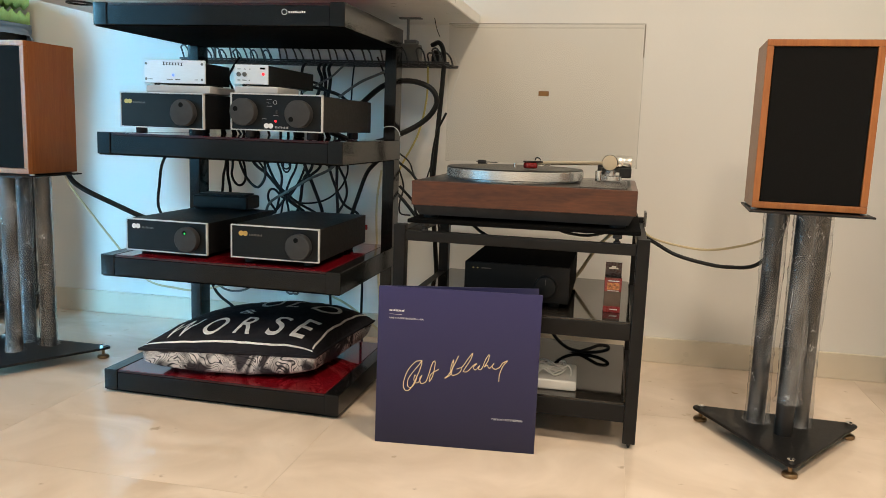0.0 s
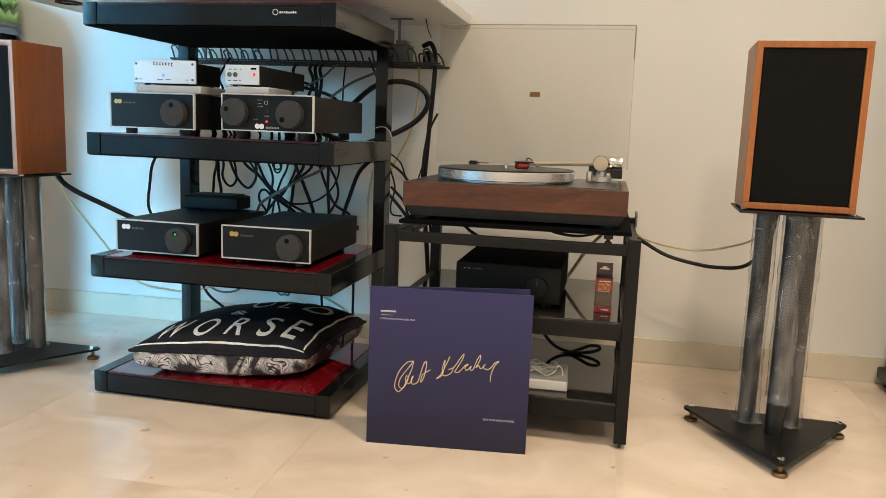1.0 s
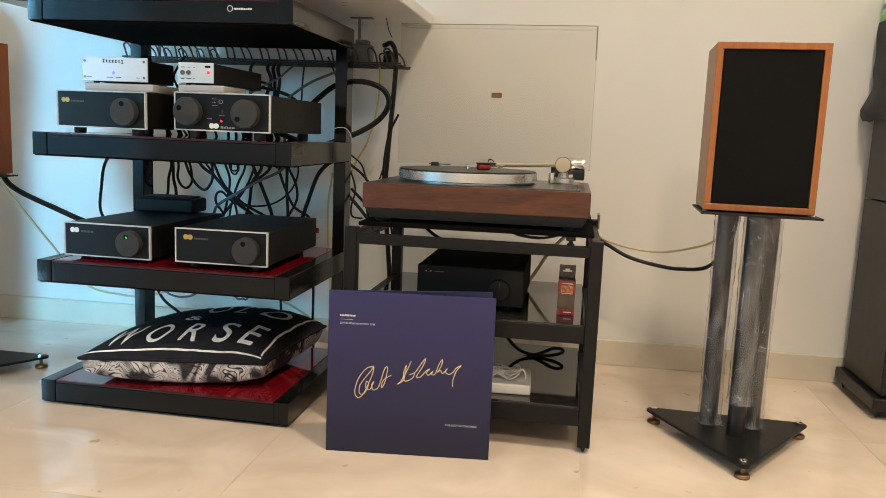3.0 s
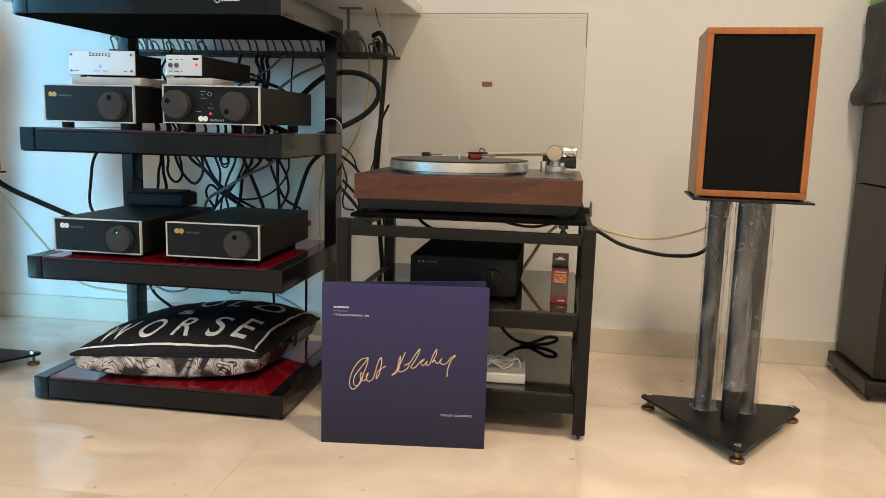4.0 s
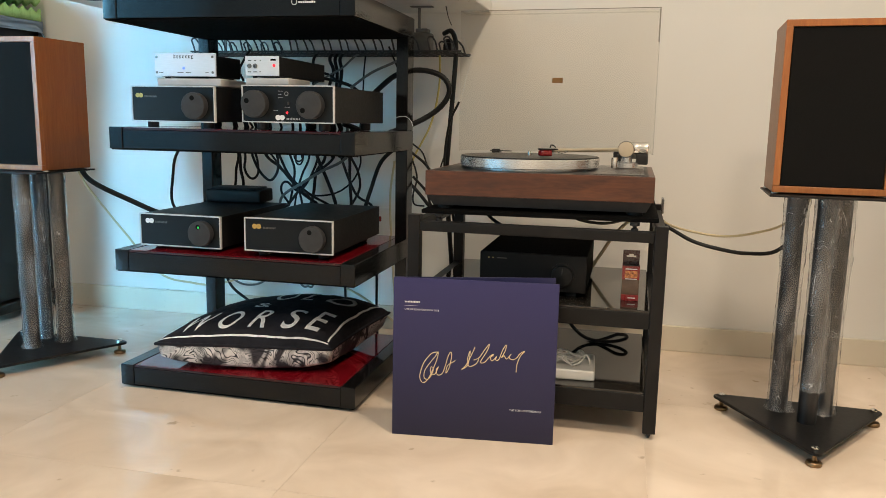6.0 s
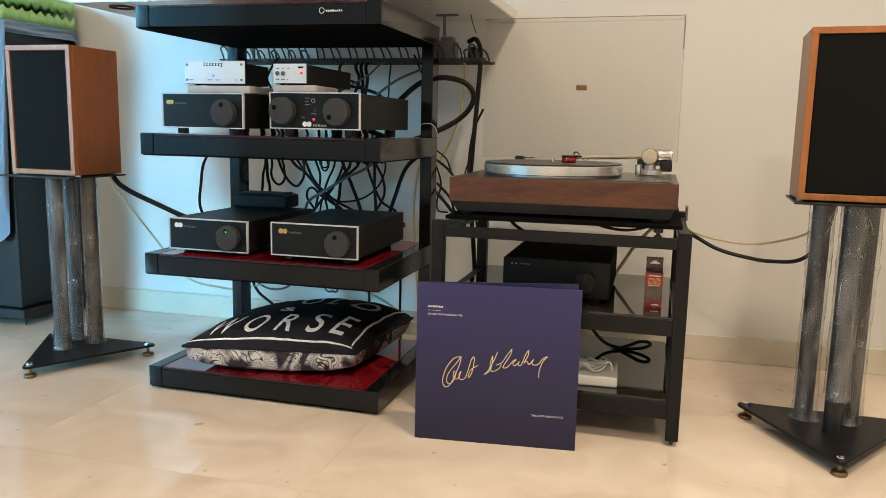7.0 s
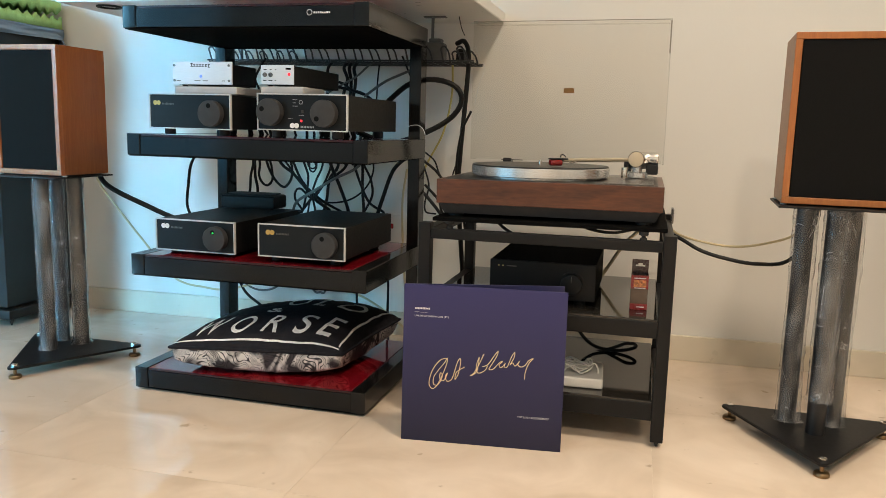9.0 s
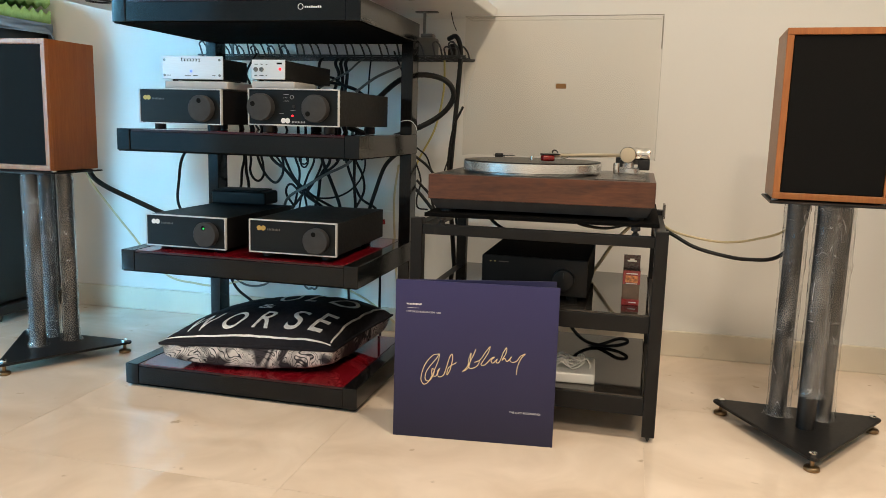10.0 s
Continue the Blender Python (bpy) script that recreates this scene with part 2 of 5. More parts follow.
M["black_tube"] = material("black_powder_coat", (0.010, 0.0095, 0.0095), 0.42, spec=0.22, vary=0.12, scale=30, bump=0.01, bump_scale=900, rough_vary=0.02)
M["black_case"] = material("black_case_paint", (0.0080, 0.0076, 0.0074), 0.50, spec=0.17, vary=0.12, scale=25, bump=0.03, bump_scale=900, rough_vary=0.03)
M["fascia"] = material("fascia_black", (0.0075, 0.0085, 0.0095), 0.40, spec=0.22, vary=0.12, scale=15)
M["knob"] = material("knob_grey", (0.037, 0.037, 0.038), 0.55, spec=0.3, vary=0.1, scale=60)
M["silver"] = material("silver_trim", (0.66, 0.66, 0.66), 0.42, 0.2, vary=0.02, scale=20, rough_vary=0.02)
M["chrome"] = material("chrome", (0.80, 0.78, 0.74), 0.12, 1.0, vary=0.03, scale=30)
M["alu_dark"] = material("satin_alloy", (0.20, 0.19, 0.18), 0.30, 0.9, vary=0.08, scale=60)
M["alu"] = material("turned_aluminium", (0.72, 0.72, 0.71), 0.27, 0.75, rough_vary=0.0, vary=0.012, scale=120, stretch=(1, 1, 30))
M["dark_metal"] = material("dark_metal", (0.05, 0.048, 0.045), 0.4, 0.6, vary=0.2, scale=40)
M["red_glass"] = material("red_painted_glass", (0.165, 0.0035, 0.008), 0.045, vary=0.06, scale=5, coat=0.25, rough_vary=0.02)
M["black_glass"] = material("black_glass", (0.022, 0.019, 0.016), 0.05, vary=0.1, scale=5, coat=0.15, rough_vary=0.015, spec=0.6)
M["cherry"] = wood("cherry_veneer", (0.275, 0.085, 0.017), (0.36, 0.122, 0.027), 0.42, (12, 12, 1), 5.0)
M["cherry_edge"] = wood("cherry_edge", (0.31, 0.098, 0.024), (0.42, 0.15, 0.038), 0.42, (10, 10, 1), 5.0)
M["walnut"] = wood("walnut_veneer", (0.052, 0.0155, 0.0066), (0.128, 0.039, 0.0155), 0.34, (1.3, 6, 8), 3.6, 0.10)
M["grille"] = material("grille_cloth", (0.0042, 0.0040, 0.0038), 0.9, vary=0.25, scale=500, bump=0.3, bump_scale=1400, spec=0.2)
M["rubber"] = material("rubber", (0.008, 0.0075, 0.0075), 0.6, vary=0.1, scale=40)
M["cable_black"] = material("cable_black", (0.007, 0.0068, 0.0068), 0.5, spec=0.3, vary=0.15, scale=60)
M["cable_grey"] = material("cable_grey", (0.13, 0.13, 0.125), 0.5, vary=0.1, scale=60)
M["cable_yellow"] = material("cable_yellow", (0.55, 0.45, 0.14), 0.5, vary=0.08, scale=40)
M["cable_cream"] = material("cable_cream", (0.62, 0.52, 0.32), 0.5, vary=0.08, scale=40)
M["white_plastic"] = material("white_plastic", (0.78, 0.77, 0.74), 0.4, vary=0.03, scale=30)
M["white_paint"] = material("desk_white", (0.80, 0.78, 0.74), 0.35, vary=0.02, scale=6)
M["stone_slab"] = material("white_stone_slab", (0.52, 0.505, 0.50), 0.5, vary=0.08, scale=25)
M["brushed_white"] = material("brushed_silver_fascia", (0.70, 0.73, 0.76), 0.38, 0.25, vary=0.03, scale=60, stretch=(1, 8, 8))
M["gold"] = material("gold_ink", (0.88, 0.70, 0.42), 0.40, 0.35, vary=0.05, scale=50)
M["gold_dark"] = material("gold_print", (0.55, 0.34, 0.09), 0.4, 0.5, vary=0.05, scale=50)
M["white_ink"] = material("white_ink", (0.80, 0.80, 0.80), 0.5, vary=0.03, scale=50)
M["mid_ink"] = material("pale_grey_ink", (0.34, 0.34, 0.34), 0.5, vary=0.05, scale=50)
M["dim_ink"] = material("grey_ink", (0.09, 0.085, 0.075), 0.5, vary=0.05, scale=50)
M["black_ink"] = material("black_ink", (0.004, 0.004, 0.004), 0.7, spec=0.1, vary=0.05, scale=50)
M["sleeve"] = material("indigo_card", (0.027, 0.029, 0.088), 0.40, spec=0.35, vary=0.05, scale=9, rough_vary=0.04)
# sleeve front: darker towards the foot
M["sleeve_fade"] = card_fade("indigo_fade", (0.0165, 0.0165, 0.041), (0.037, 0.036, 0.125), 0.0, 0.315)
M["pillow_black"] = material("black_velvet_cloth", (0.011, 0.010, 0.014), 0.8, vary=0.3, scale=18, bump=0.25, bump_scale=500, spec=0.3)
M["pillow_ink"] = material("cream_print", (0.86, 0.82, 0.79), 0.7, vary=0.22, scale=60)
M["pillow_under"] = contour_cloth("contour_cloth")
M["plate_black"] = material("plate_black", (0.0045, 0.0043, 0.0042), 0.75, spec=0.03, vary=0.1, scale=30)
M["underside"] = material("raw_underside", (0.0035, 0.0034, 0.0033), 0.95, spec=0.02, vary=0.1, scale=20)
M["strip_grey"] = material("strip_grey", (0.76, 0.79, 0.82), 0.5, vary=0.1, scale=40)
M["glass_edge"] = material("glass_edge", (0.030, 0.0015, 0.003), 0.2, vary=0.1, scale=20)
# film with its glints and haze painted into the shader
M["wrap"] = clear("clear_film", (0.965, 0.967, 0.968), 0.050, 0.09, 1.0, 42, ior=1.02, glint_paint=0.50)
# pale colour of the threads drawn as glints on the film
M["film_glint"] = material("painted_crease_glint", (0.74, 0.75, 0.76), 0.25, vary=0.25, scale=60, spec=0.7)
M["acrylic"] = clear("clear_acrylic", (0.950, 0.946, 0.932), 0.012, 0.02, ior=1.001)
M["acrylic_edge"] = material("acrylic_edge", (0.24, 0.22, 0.18), 0.2, vary=0.05, scale=30)
M["glass_pane"] = clear("window_glass", (0.97, 0.98, 0.98), 0.03, 0.01)
M["column"] = material("column_black", (0.013, 0.0125, 0.0125), 0.42, vary=0.45, scale=34, stretch=(1, 1, 0.5))
M["bronze"] = material("bronze_foot", (0.26, 0.17, 0.09), 0.35, 0.9, vary=0.1, scale=40)
M["tower"] = material("tower_black", (0.0065, 0.006, 0.0055), 0.40, vary=0.1, scale=6, spec=0.4, rough_vary=0.02)
M["foam"] = material("green_foam", (0.40, 0.65, 0.24), 0.9, vary=0.08, scale=30, bump=0.4, bump_scale=600)
M["blue_cloth"] = material("grey_blue_cloth", (0.20, 0.27, 0.35), 0.8, vary=0.14, scale=10, bump=0.2, bump_scale=300)
M["dark_cloth"] = material("dark_grey_cloth", (0.035, 0.034, 0.034), 0.8, vary=0.15, scale=10, bump=0.2, bump_scale=300)
M["wire"] = material("grey_wire", (0.055, 0.057, 0.06), 0.4, 0.5, vary=0.1, scale=50)
M["box_red"] = material("box_red", (0.30, 0.020, 0.022), 0.28, vary=0.2, scale=60, coat=0.3)
M["box_dark"] = material("box_dark_red", (0.045, 0.010, 0.012), 0.28, vary=0.2, scale=60, coat=0.3)
M["box_orange"] = material("box_orange", (0.42, 0.08, 0.03), 0.35, vary=0.5, scale=180, colour2=(0.62, 0.24, 0.08))
M["box_brown"] = material("box_brown_window", (0.10, 0.055, 0.035), 0.2, vary=0.2, scale=60, coat=0.4)
M["cart_red"] = material("cartridge_red", (0.22, 0.010, 0.010), 0.25, vary=0.1, scale=80, coat=0.3)
M["arm_gold"] = material("tonearm_tube", (0.60, 0.53, 0.40), 0.38, 0.6, vary=0.05, scale=60)
M["cap"] = material("champagne_cap", (0.62, 0.52, 0.38), 0.40, 0.5, vary=0.03, scale=60)
M["brass"] = material("brass_plate", (0.25, 0.135, 0.055), 0.35, 0.8, vary=0.1, scale=60)
M["record_mat"] = material("record_mat", (0.010, 0.010, 0.010), 0.33, vary=0.1, scale=60)
M["led_red"] = lamp_glow("led_red", (1.0, 0.02, 0.03), 1.6)
M["led_blue"] = lamp_glow("led_blue", (0.10, 0.18, 1.0), 1.6)
M["led_green"] = lamp_glow("led_green", (0.02, 0.55, 0.10), 0.9)
M["led_dim"] = lamp_glow("led_off_red", (0.10, 0.008, 0.008), 0.15)
M["downlight"] = lamp_glow("downlight_glow", (1.0, 0.8, 0.55), 3.0)


# ---------------------------------------------------------------- mesh helpers
def weigh_normals(me):
    """Corner normals weighted by area, so that the flats beside a narrow bevel stay flat."""
    around = collections.defaultdict(list)
    for p in me.polygons:
        for v in p.vertices:
            around[v].append(p)
    out = []
    for p in me.polygons:
        for v in p.vertices:
            n = Vector()
            for q in around[v]:
                if p.normal.dot(q.normal) > 0.6:
                    n += q.area * q.normal
            out.append(n.normalized())
    me.normals_split_custom_set(out)


def finish(name, bm, mat, smooth=35):
    bmesh.ops.recalc_face_normals(bm, faces=bm.faces)
    me = bpy.data.meshes.new(name)
    for f in bm.faces:
        f.smooth = smooth > 0
    bm.to_mesh(me)
    bm.free()
    if smooth:
        me.set_sharp_from_angle(angle=radians(smooth))
        if smooth == 35 and len(me.polygons) < 400:
            weigh_normals(me)
    me.materials.append(mat)
    return me


def thing(name, m=None, label="", category="", group="", kind=""):
    ob = new(name)
    ob.empty_display_size = 0.02
    ob.matrix_basis = m if m is not None else Matrix()
    return tagged(ob, label, category, group, kind)


def part(name, bm, mat, parent, label="", smooth=35):
    ob = new(name, finish(name, bm, mat, smooth))
    ob.parent = parent
    if label:
        tagged(ob, label)
    return ob


def solid(name, bm, mat, m=None, label="", category="", group="", kind="", smooth=35):
    ob = new(name, finish(name, bm, mat, smooth))
    if m is not None:
        ob.matrix_basis = m
    return tagged(ob, label, category, group, kind)


def box(x0, x1, y0, y1, z0, z1, bevel=0.0, seg=2, bm=None):
    b = bmesh.new()
    bmesh.ops.create_cube(b, size=1)
    bmesh.ops.transform(b, matrix=Matrix.Translation(((x0 + x1) / 2, (y0 + y1) / 2, (z0 + z1) / 2)) @ Matrix.Diagonal((x1 - x0, y1 - y0, z1 - z0, 1)), verts=b.verts)
    if bevel:
        bmesh.ops.bevel(b, geom=b.edges[:], offset=bevel, segments=seg, profile=0.5, affect="EDGES")
    return join(bm, b)


def join(bm, b):
    if bm is None:
        return b
    me = bpy.data.meshes.new("tmp")
    b.to_mesh(me)
    b.free()
    bm.from_mesh(me)
    bpy.data.meshes.remove(me)
    return bm


def lathe(profile, m=None, seg=32, bm=None, loop=False):
    """Turned body: rings (radius, height) about z."""
    b = bmesh.new()
    rings = []
    for r, z in profile:
        if r < 1e-6:
            rings.append([b.verts.new((0, 0, z))])
        else:
            rings.append([b.verts.new((r * math.cos(2 * math.pi * i / seg), r * math.sin(2 * math.pi * i / seg), z)) for i in range(seg)])
    for p, q in zip(rings, rings[1:] + (rings[:1] if loop else [])):
        for i in range(seg):
            j = (i + 1) % seg
            if len(p) == 1 and len(q) > 1:
                b.faces.new((p[0], q[j], q[i]))
            elif len(q) == 1 and len(p) > 1:
                b.faces.new((p[i], p[j], q[0]))
            elif len(p) > 1:
                b.faces.new((p[i], p[j], q[j], q[i]))
    for ring in (rings[0], rings[-1]):
        if len(ring) > 1 and not loop:
            b.faces.new(ring)
    if m is not None:
        bmesh.ops.transform(b, matrix=m, verts=b.verts)
    return join(bm, b)


def rod(r, h, m=None, seg=24, chamfer=0.0, bm=None):
    c = chamfer
    prof = [(r - c, 0), (r, c), (r, h - c), (r - c, h)] if c else [(r, 0), (r, h)]
    return lathe(prof, m, seg, bm)


def spline(pts, steps=10):
    P = [Vector(p) for p in pts]
    P = [2 * P[0] - P[1]] + P + [2 * P[-1] - P[-2]]
    out = []
    for i in range(1, len(P) - 2):
        a, b, c, d = P[i - 1:i + 3]
        for k in range(steps):
            t = k / steps
            out.append(0.5 * ((2 * b) + (c - a) * t + (2 * a - 5 * b + 4 * c - d) * t * t + (3 * b - a - 3 * c + d) * t ** 3))
    out.append(P[-2])
    return out


def tube(pts, r, seg=8, steps=10, bm=None, closed_curve=True):
    """A round cord along a smooth curve through the points."""
    b = bmesh.new()
    line = spline(pts, steps) if closed_curve else [Vector(p) for p in pts]
    rings, up = [], Vector((0.13, 0.21, 0.97))
    for i, p in enumerate(line):
        d = (line[min(i + 1, len(line) - 1)] - line[max(i - 1, 0)]).normalized()
        s = d.cross(up)
        if s.length < 0.05:
            s = d.cross(Vector((1, 0, 0)))
        s.normalize()
        up = s.cross(d)
        rings.append([b.verts.new(p + r * (math.cos(2 * math.pi * k / seg) * s + math.sin(2 * math.pi * k / seg) * up)) for k in range(seg)])
    for p, q in zip(rings, rings[1:]):
        for k in range(seg):
            b.faces.new((p[k], p[(k + 1) % seg], q[(k + 1) % seg], q[k]))
    b.faces.new(rings[0])
    b.faces.new(rings[-1])
    return join(bm, b)


def prism(outline, z0, z1, bevel=0.0):
    b = bmesh.new()
    f = b.faces.new([b.verts.new((x, y, z0)) for x, y in outline])
    r = bmesh.ops.extrude_face_region(b, geom=[f])
    bmesh.ops.translate(b, verts=[v for v in r["geom"] if isinstance(v, bmesh.types.BMVert)], vec=(0, 0, z1 - z0))
    if bevel:
        bmesh.ops.bevel(b, geom=b.edges[:], offset=bevel, segments=2, affect="EDGES")
    return b


def letters(words, depth=0.0, thin=0.0):
    """The words as a flat bmesh in x and y, with their box."""
    cu = bpy.data.curves.new("words", "FONT")
    cu.body, cu.size, cu.extrude = words, 1.0, depth
    cu.offset = -thin
    ob = bpy.data.objects.new("words", cu)
    scene.collection.objects.link(ob)
    me = bpy.data.meshes.new_from_object(ob.evaluated_get(bpy.context.evaluated_depsgraph_get()))
    b = bmesh.new()
    b.from_mesh(me)
    bpy.data.objects.remove(ob)
    bpy.data.curves.remove(cu)
    bpy.data.meshes.remove(me)
    xs, ys = [v.co.x for v in b.verts], [v.co.y for v in b.verts]
    return b, (min(xs), max(xs), min(ys), max(ys))


def word_bars(x0, x1, z0, z1, y0, y1, n, gap=0.28, seed=1, bm=None):
    """A row of n small upright blocks in place of a word that is not spelt out."""
    r = random.Random(seed)
    w = (x1 - x0) / n
    for k in range(n):
        up = z1 + (z1 - z0) * r.choice((-0.18, 0.0, 0.0, 0.12))
        bm = box(x0 + w * k, x0 + w * (k + 1 - gap), y0, y1, z0, up, bm=bm)
    return bm


FACE = Matrix(((1, 0, 0, 0), (0, 0, -1, 0), (0, 1, 0, 0), (0, 0, 0, 1)))  # x, y of a drawing to x, z of a front that looks to -y


# ---------------------------------------------------------------- room
TURN = 1.5                      # the back wall stands a little askew to the rack


def wall_y(x):
    return 0.645 + math.tan(radians(TURN)) * x


floor = thing("floor", label="polished cream marble floor in large square tiles", category="floor", kind="structure")
wb = solid("wall_back", box(-3.4, 3.2, 0, 0.12, 0, 2.6), M["wall"], pose(0, 0.645, 0, 0, 0, TURN), "plain cream painted wall behind the hi-fi", "wall", kind="structure")
base = solid("baseboard", box(-3.3, 3.1, -0.012, 0.0, 0, 0.070, 0.002), M["skirting"], pose(0, 0.645, 0, 0, 0, TURN), "low cream skirting along the painted wall", "baseboard", kind="structure")
WY0, WY1, WZ0, WZ1 = -3.8, -1.2, 0.1, 2.15
lw = box(-3.32, -3.2, -4.12, WY0, 0, 2.6)
lw = box(-3.32, -3.2, WY1, 0.75, 0, 2.6, bm=lw)
lw = box(-3.32, -3.2, WY0, WY1, WZ1, 2.6, bm=lw)
lw = box(-3.32, -3.2, WY0, WY1, 0, WZ0, bm=lw)
solid("wall_left", lw, M["wall"], None, "plain cream painted wall with a tall window", "wall", kind="structure")
solid("wall_right", box(2.9, 3.02, -4.2, 0.85, 0, 2.6), M["wall"], None, "plain cream painted side wall", "wall", kind="structure")
solid("wall_front", box(-3.32, 3.02, -4.12, -4.0, 0, 2.6), M["wall"], None, "plain cream painted wall behind the viewer", "wall", kind="structure")
solid("ceiling", box(-3.32, 3.02, -4.12, 0.85, 2.6, 2.7), M["ceiling"], None, "plain white ceiling", "ceiling", kind="structure")
win = thing("window_1", label="tall window with a white frame", category="window", kind="structure")
for nm, b in (("window_frame", box(-3.29, -3.23, WY0, WY0 + 0.05, WZ0, WZ1, 0.004)), ("window_frame", box(-3.29, -3.23, WY1 - 0.05, WY1, WZ0, WZ1, 0.004)),
              ("window_frame", box(-3.29, -3.23, WY0 + 0.05, WY1 - 0.05, WZ1 - 0.05, WZ1, 0.004)), ("window_sill", box(-3.29, -3.2, WY0 + 0.05, WY1 - 0.05, WZ0, WZ0 + 0.05, 0.004))):
    part(nm, b, M["white_paint"], win)
pane = part("pane", box(-3.263, -3.257, WY0 + 0.05, WY1 - 0.05, WZ0 + 0.05, WZ1 - 0.05), M["glass_pane"], win)
pane.visible_shadow = False
for _x, _y, _w in DOWNLIGHTS:
    dl = thing("ceiling_light", pose(_x, _y, 2.6), "round recessed ceiling lamp with a white rim", "ceiling light", "recessed ceiling lamps")
    part("rim", lathe([(0.085, 0), (0.105, 0), (0.105, -0.004), (0.098, -0.008), (0.085, -0.004)], None, 32, None, True), M["white_paint"], dl)
    part("diffuser", lathe([(0, -0.001), (0.085, -0.001), (0.085, -0.003), (0, -0.003)], None, 32), M["downlight"], dl)

# wall socket behind the rack
so = thing("wall_socket", pose(-0.80, wall_y(-0.80), 0.30, 0, 0, TURN), "white wall socket plate with a red switch", "socket")
part("plate", box(-0.06, 0.06, -0.009, 0, -0.06, 0.06, 0.003), M["white_plastic"], so)
part("switch", box(0.02, 0.035, -0.014, -0.009, 0.02, 0.035, 0.002), M["box_red"], so, "small red switch")

# white desk top on the wall above the rack
DZ = 0.904
desk = thing("desk", pose(-0.999, wall_y(-0.999), DZ, 0, 0, TURN), "thin white desk top fixed to the wall above the rack", "desk")
part("desktop", prism([(-0.54, -0.425), (0.526, -0.425), (0.539, -0.003), (-0.54, -0.003)], 0, 0.028, 0.002), M["white_paint"], desk)
part("grommet", lathe([(0.024, -0.004), (0.032, -0.004), (0.032, 0.0), (0.024, 0.0)], pose(-0.44, -0.35, 0), 24, None, True), M["rubber"], desk, "black cable grommet")
tb = thing("cable_tray", pose(-0.86, 0.50, 0.782), "grey wire cable tray hung under the desk", "cable tray")
for k in range(3):
    br_ = part("bracket", box(-0.330 + k * 0.28, -0.323 + k * 0.28, -0.003, 0.003, 0.0, DZ - 0.782 - 0.003, 0.001), M["cable_grey"], tb)
    part("flange", box(-0.350 + k * 0.28, -0.290 + k * 0.28, -0.010, 0.010, DZ - 0.782 - 0.0029, DZ - 0.782, 0.0008), M["cable_grey"], br_)
for yy, zz in ((-0.05, 0.0), (-0.025, 0.0), (0.0, 0.0), (0.025, 0.0), (0.05, 0.0), (-0.058, 0.004), (0.058, 0.004)):
    part("long_wire", rod(0.0022, 0.76, pose(-0.40, yy, zz, 0, 90, 0), 8), M["wire"], tb)
hoop_rng = random.Random(9)
for k in range(16):
    x, lean = -0.385 + k * 0.0475, -0.010 + hoop_rng.uniform(-0.005, 0.004)
    for yy in (-0.058, 0.058):
        part("hoop", tube([(x, yy, 0.0), (x + 0.6 * lean, yy * 1.03, 0.024), (x + 0.0012 + lean, yy * 1.03, 0.033), (x + 0.0055 + lean, yy * 1.03, 0.0385), (x + 0.0125 + lean, yy * 1.03, 0.0385), (x + 0.0175 + lean, yy * 1.03, 0.033), (x + 0.019 + 0.6 * lean, yy * 1.03, 0.024), (x + 0.019, yy, 0.0)], 0.0024, 6, 5), M["wire"], tb)
    for dx in (0.0, 0.019):
        part("cross_wire", rod(0.0018, 0.116, pose(x + dx, -0.058, 0, -90, 0, 0), 6), M["wire"], tb)
ps = thing("power_strip", pose(-0.78, 0.505, 0.787), "grey power strip lying in the cable tray", "power strip")
part("body", box(-0.205, 0.145, -0.024, 0.024, 0, 0.050, 0.004), M["strip_grey"], ps)
for k in range(3):
    part("plug", box(-0.10 + k * 0.075, -0.065 + k * 0.075, -0.018, 0.018, 0.046, 0.068, 0.005), M["rubber"] if k != 2 else M["white_plastic"], ps)

for px, w, hgt, mm, lab in ((-0.615, 0.05, 0.052, "cable_grey", "grey plug adapter standing in the cable tray"), (-0.545, 0.022, 0.026, "cable_black", "black mains plug standing in the cable tray")):
    pg = thing("mains_plug", pose(px, 0.495, 0.7845), lab, "plug", "plugs in the tray")
    part("body", box(-w / 2, w / 2, -0.022, 0.022, 0, hgt, 0.006), M[mm], pg)
    part("collar", box(-w / 3, w / 3, -0.015, 0.015, hgt, hgt + 0.010, 0.003), M[mm], pg)

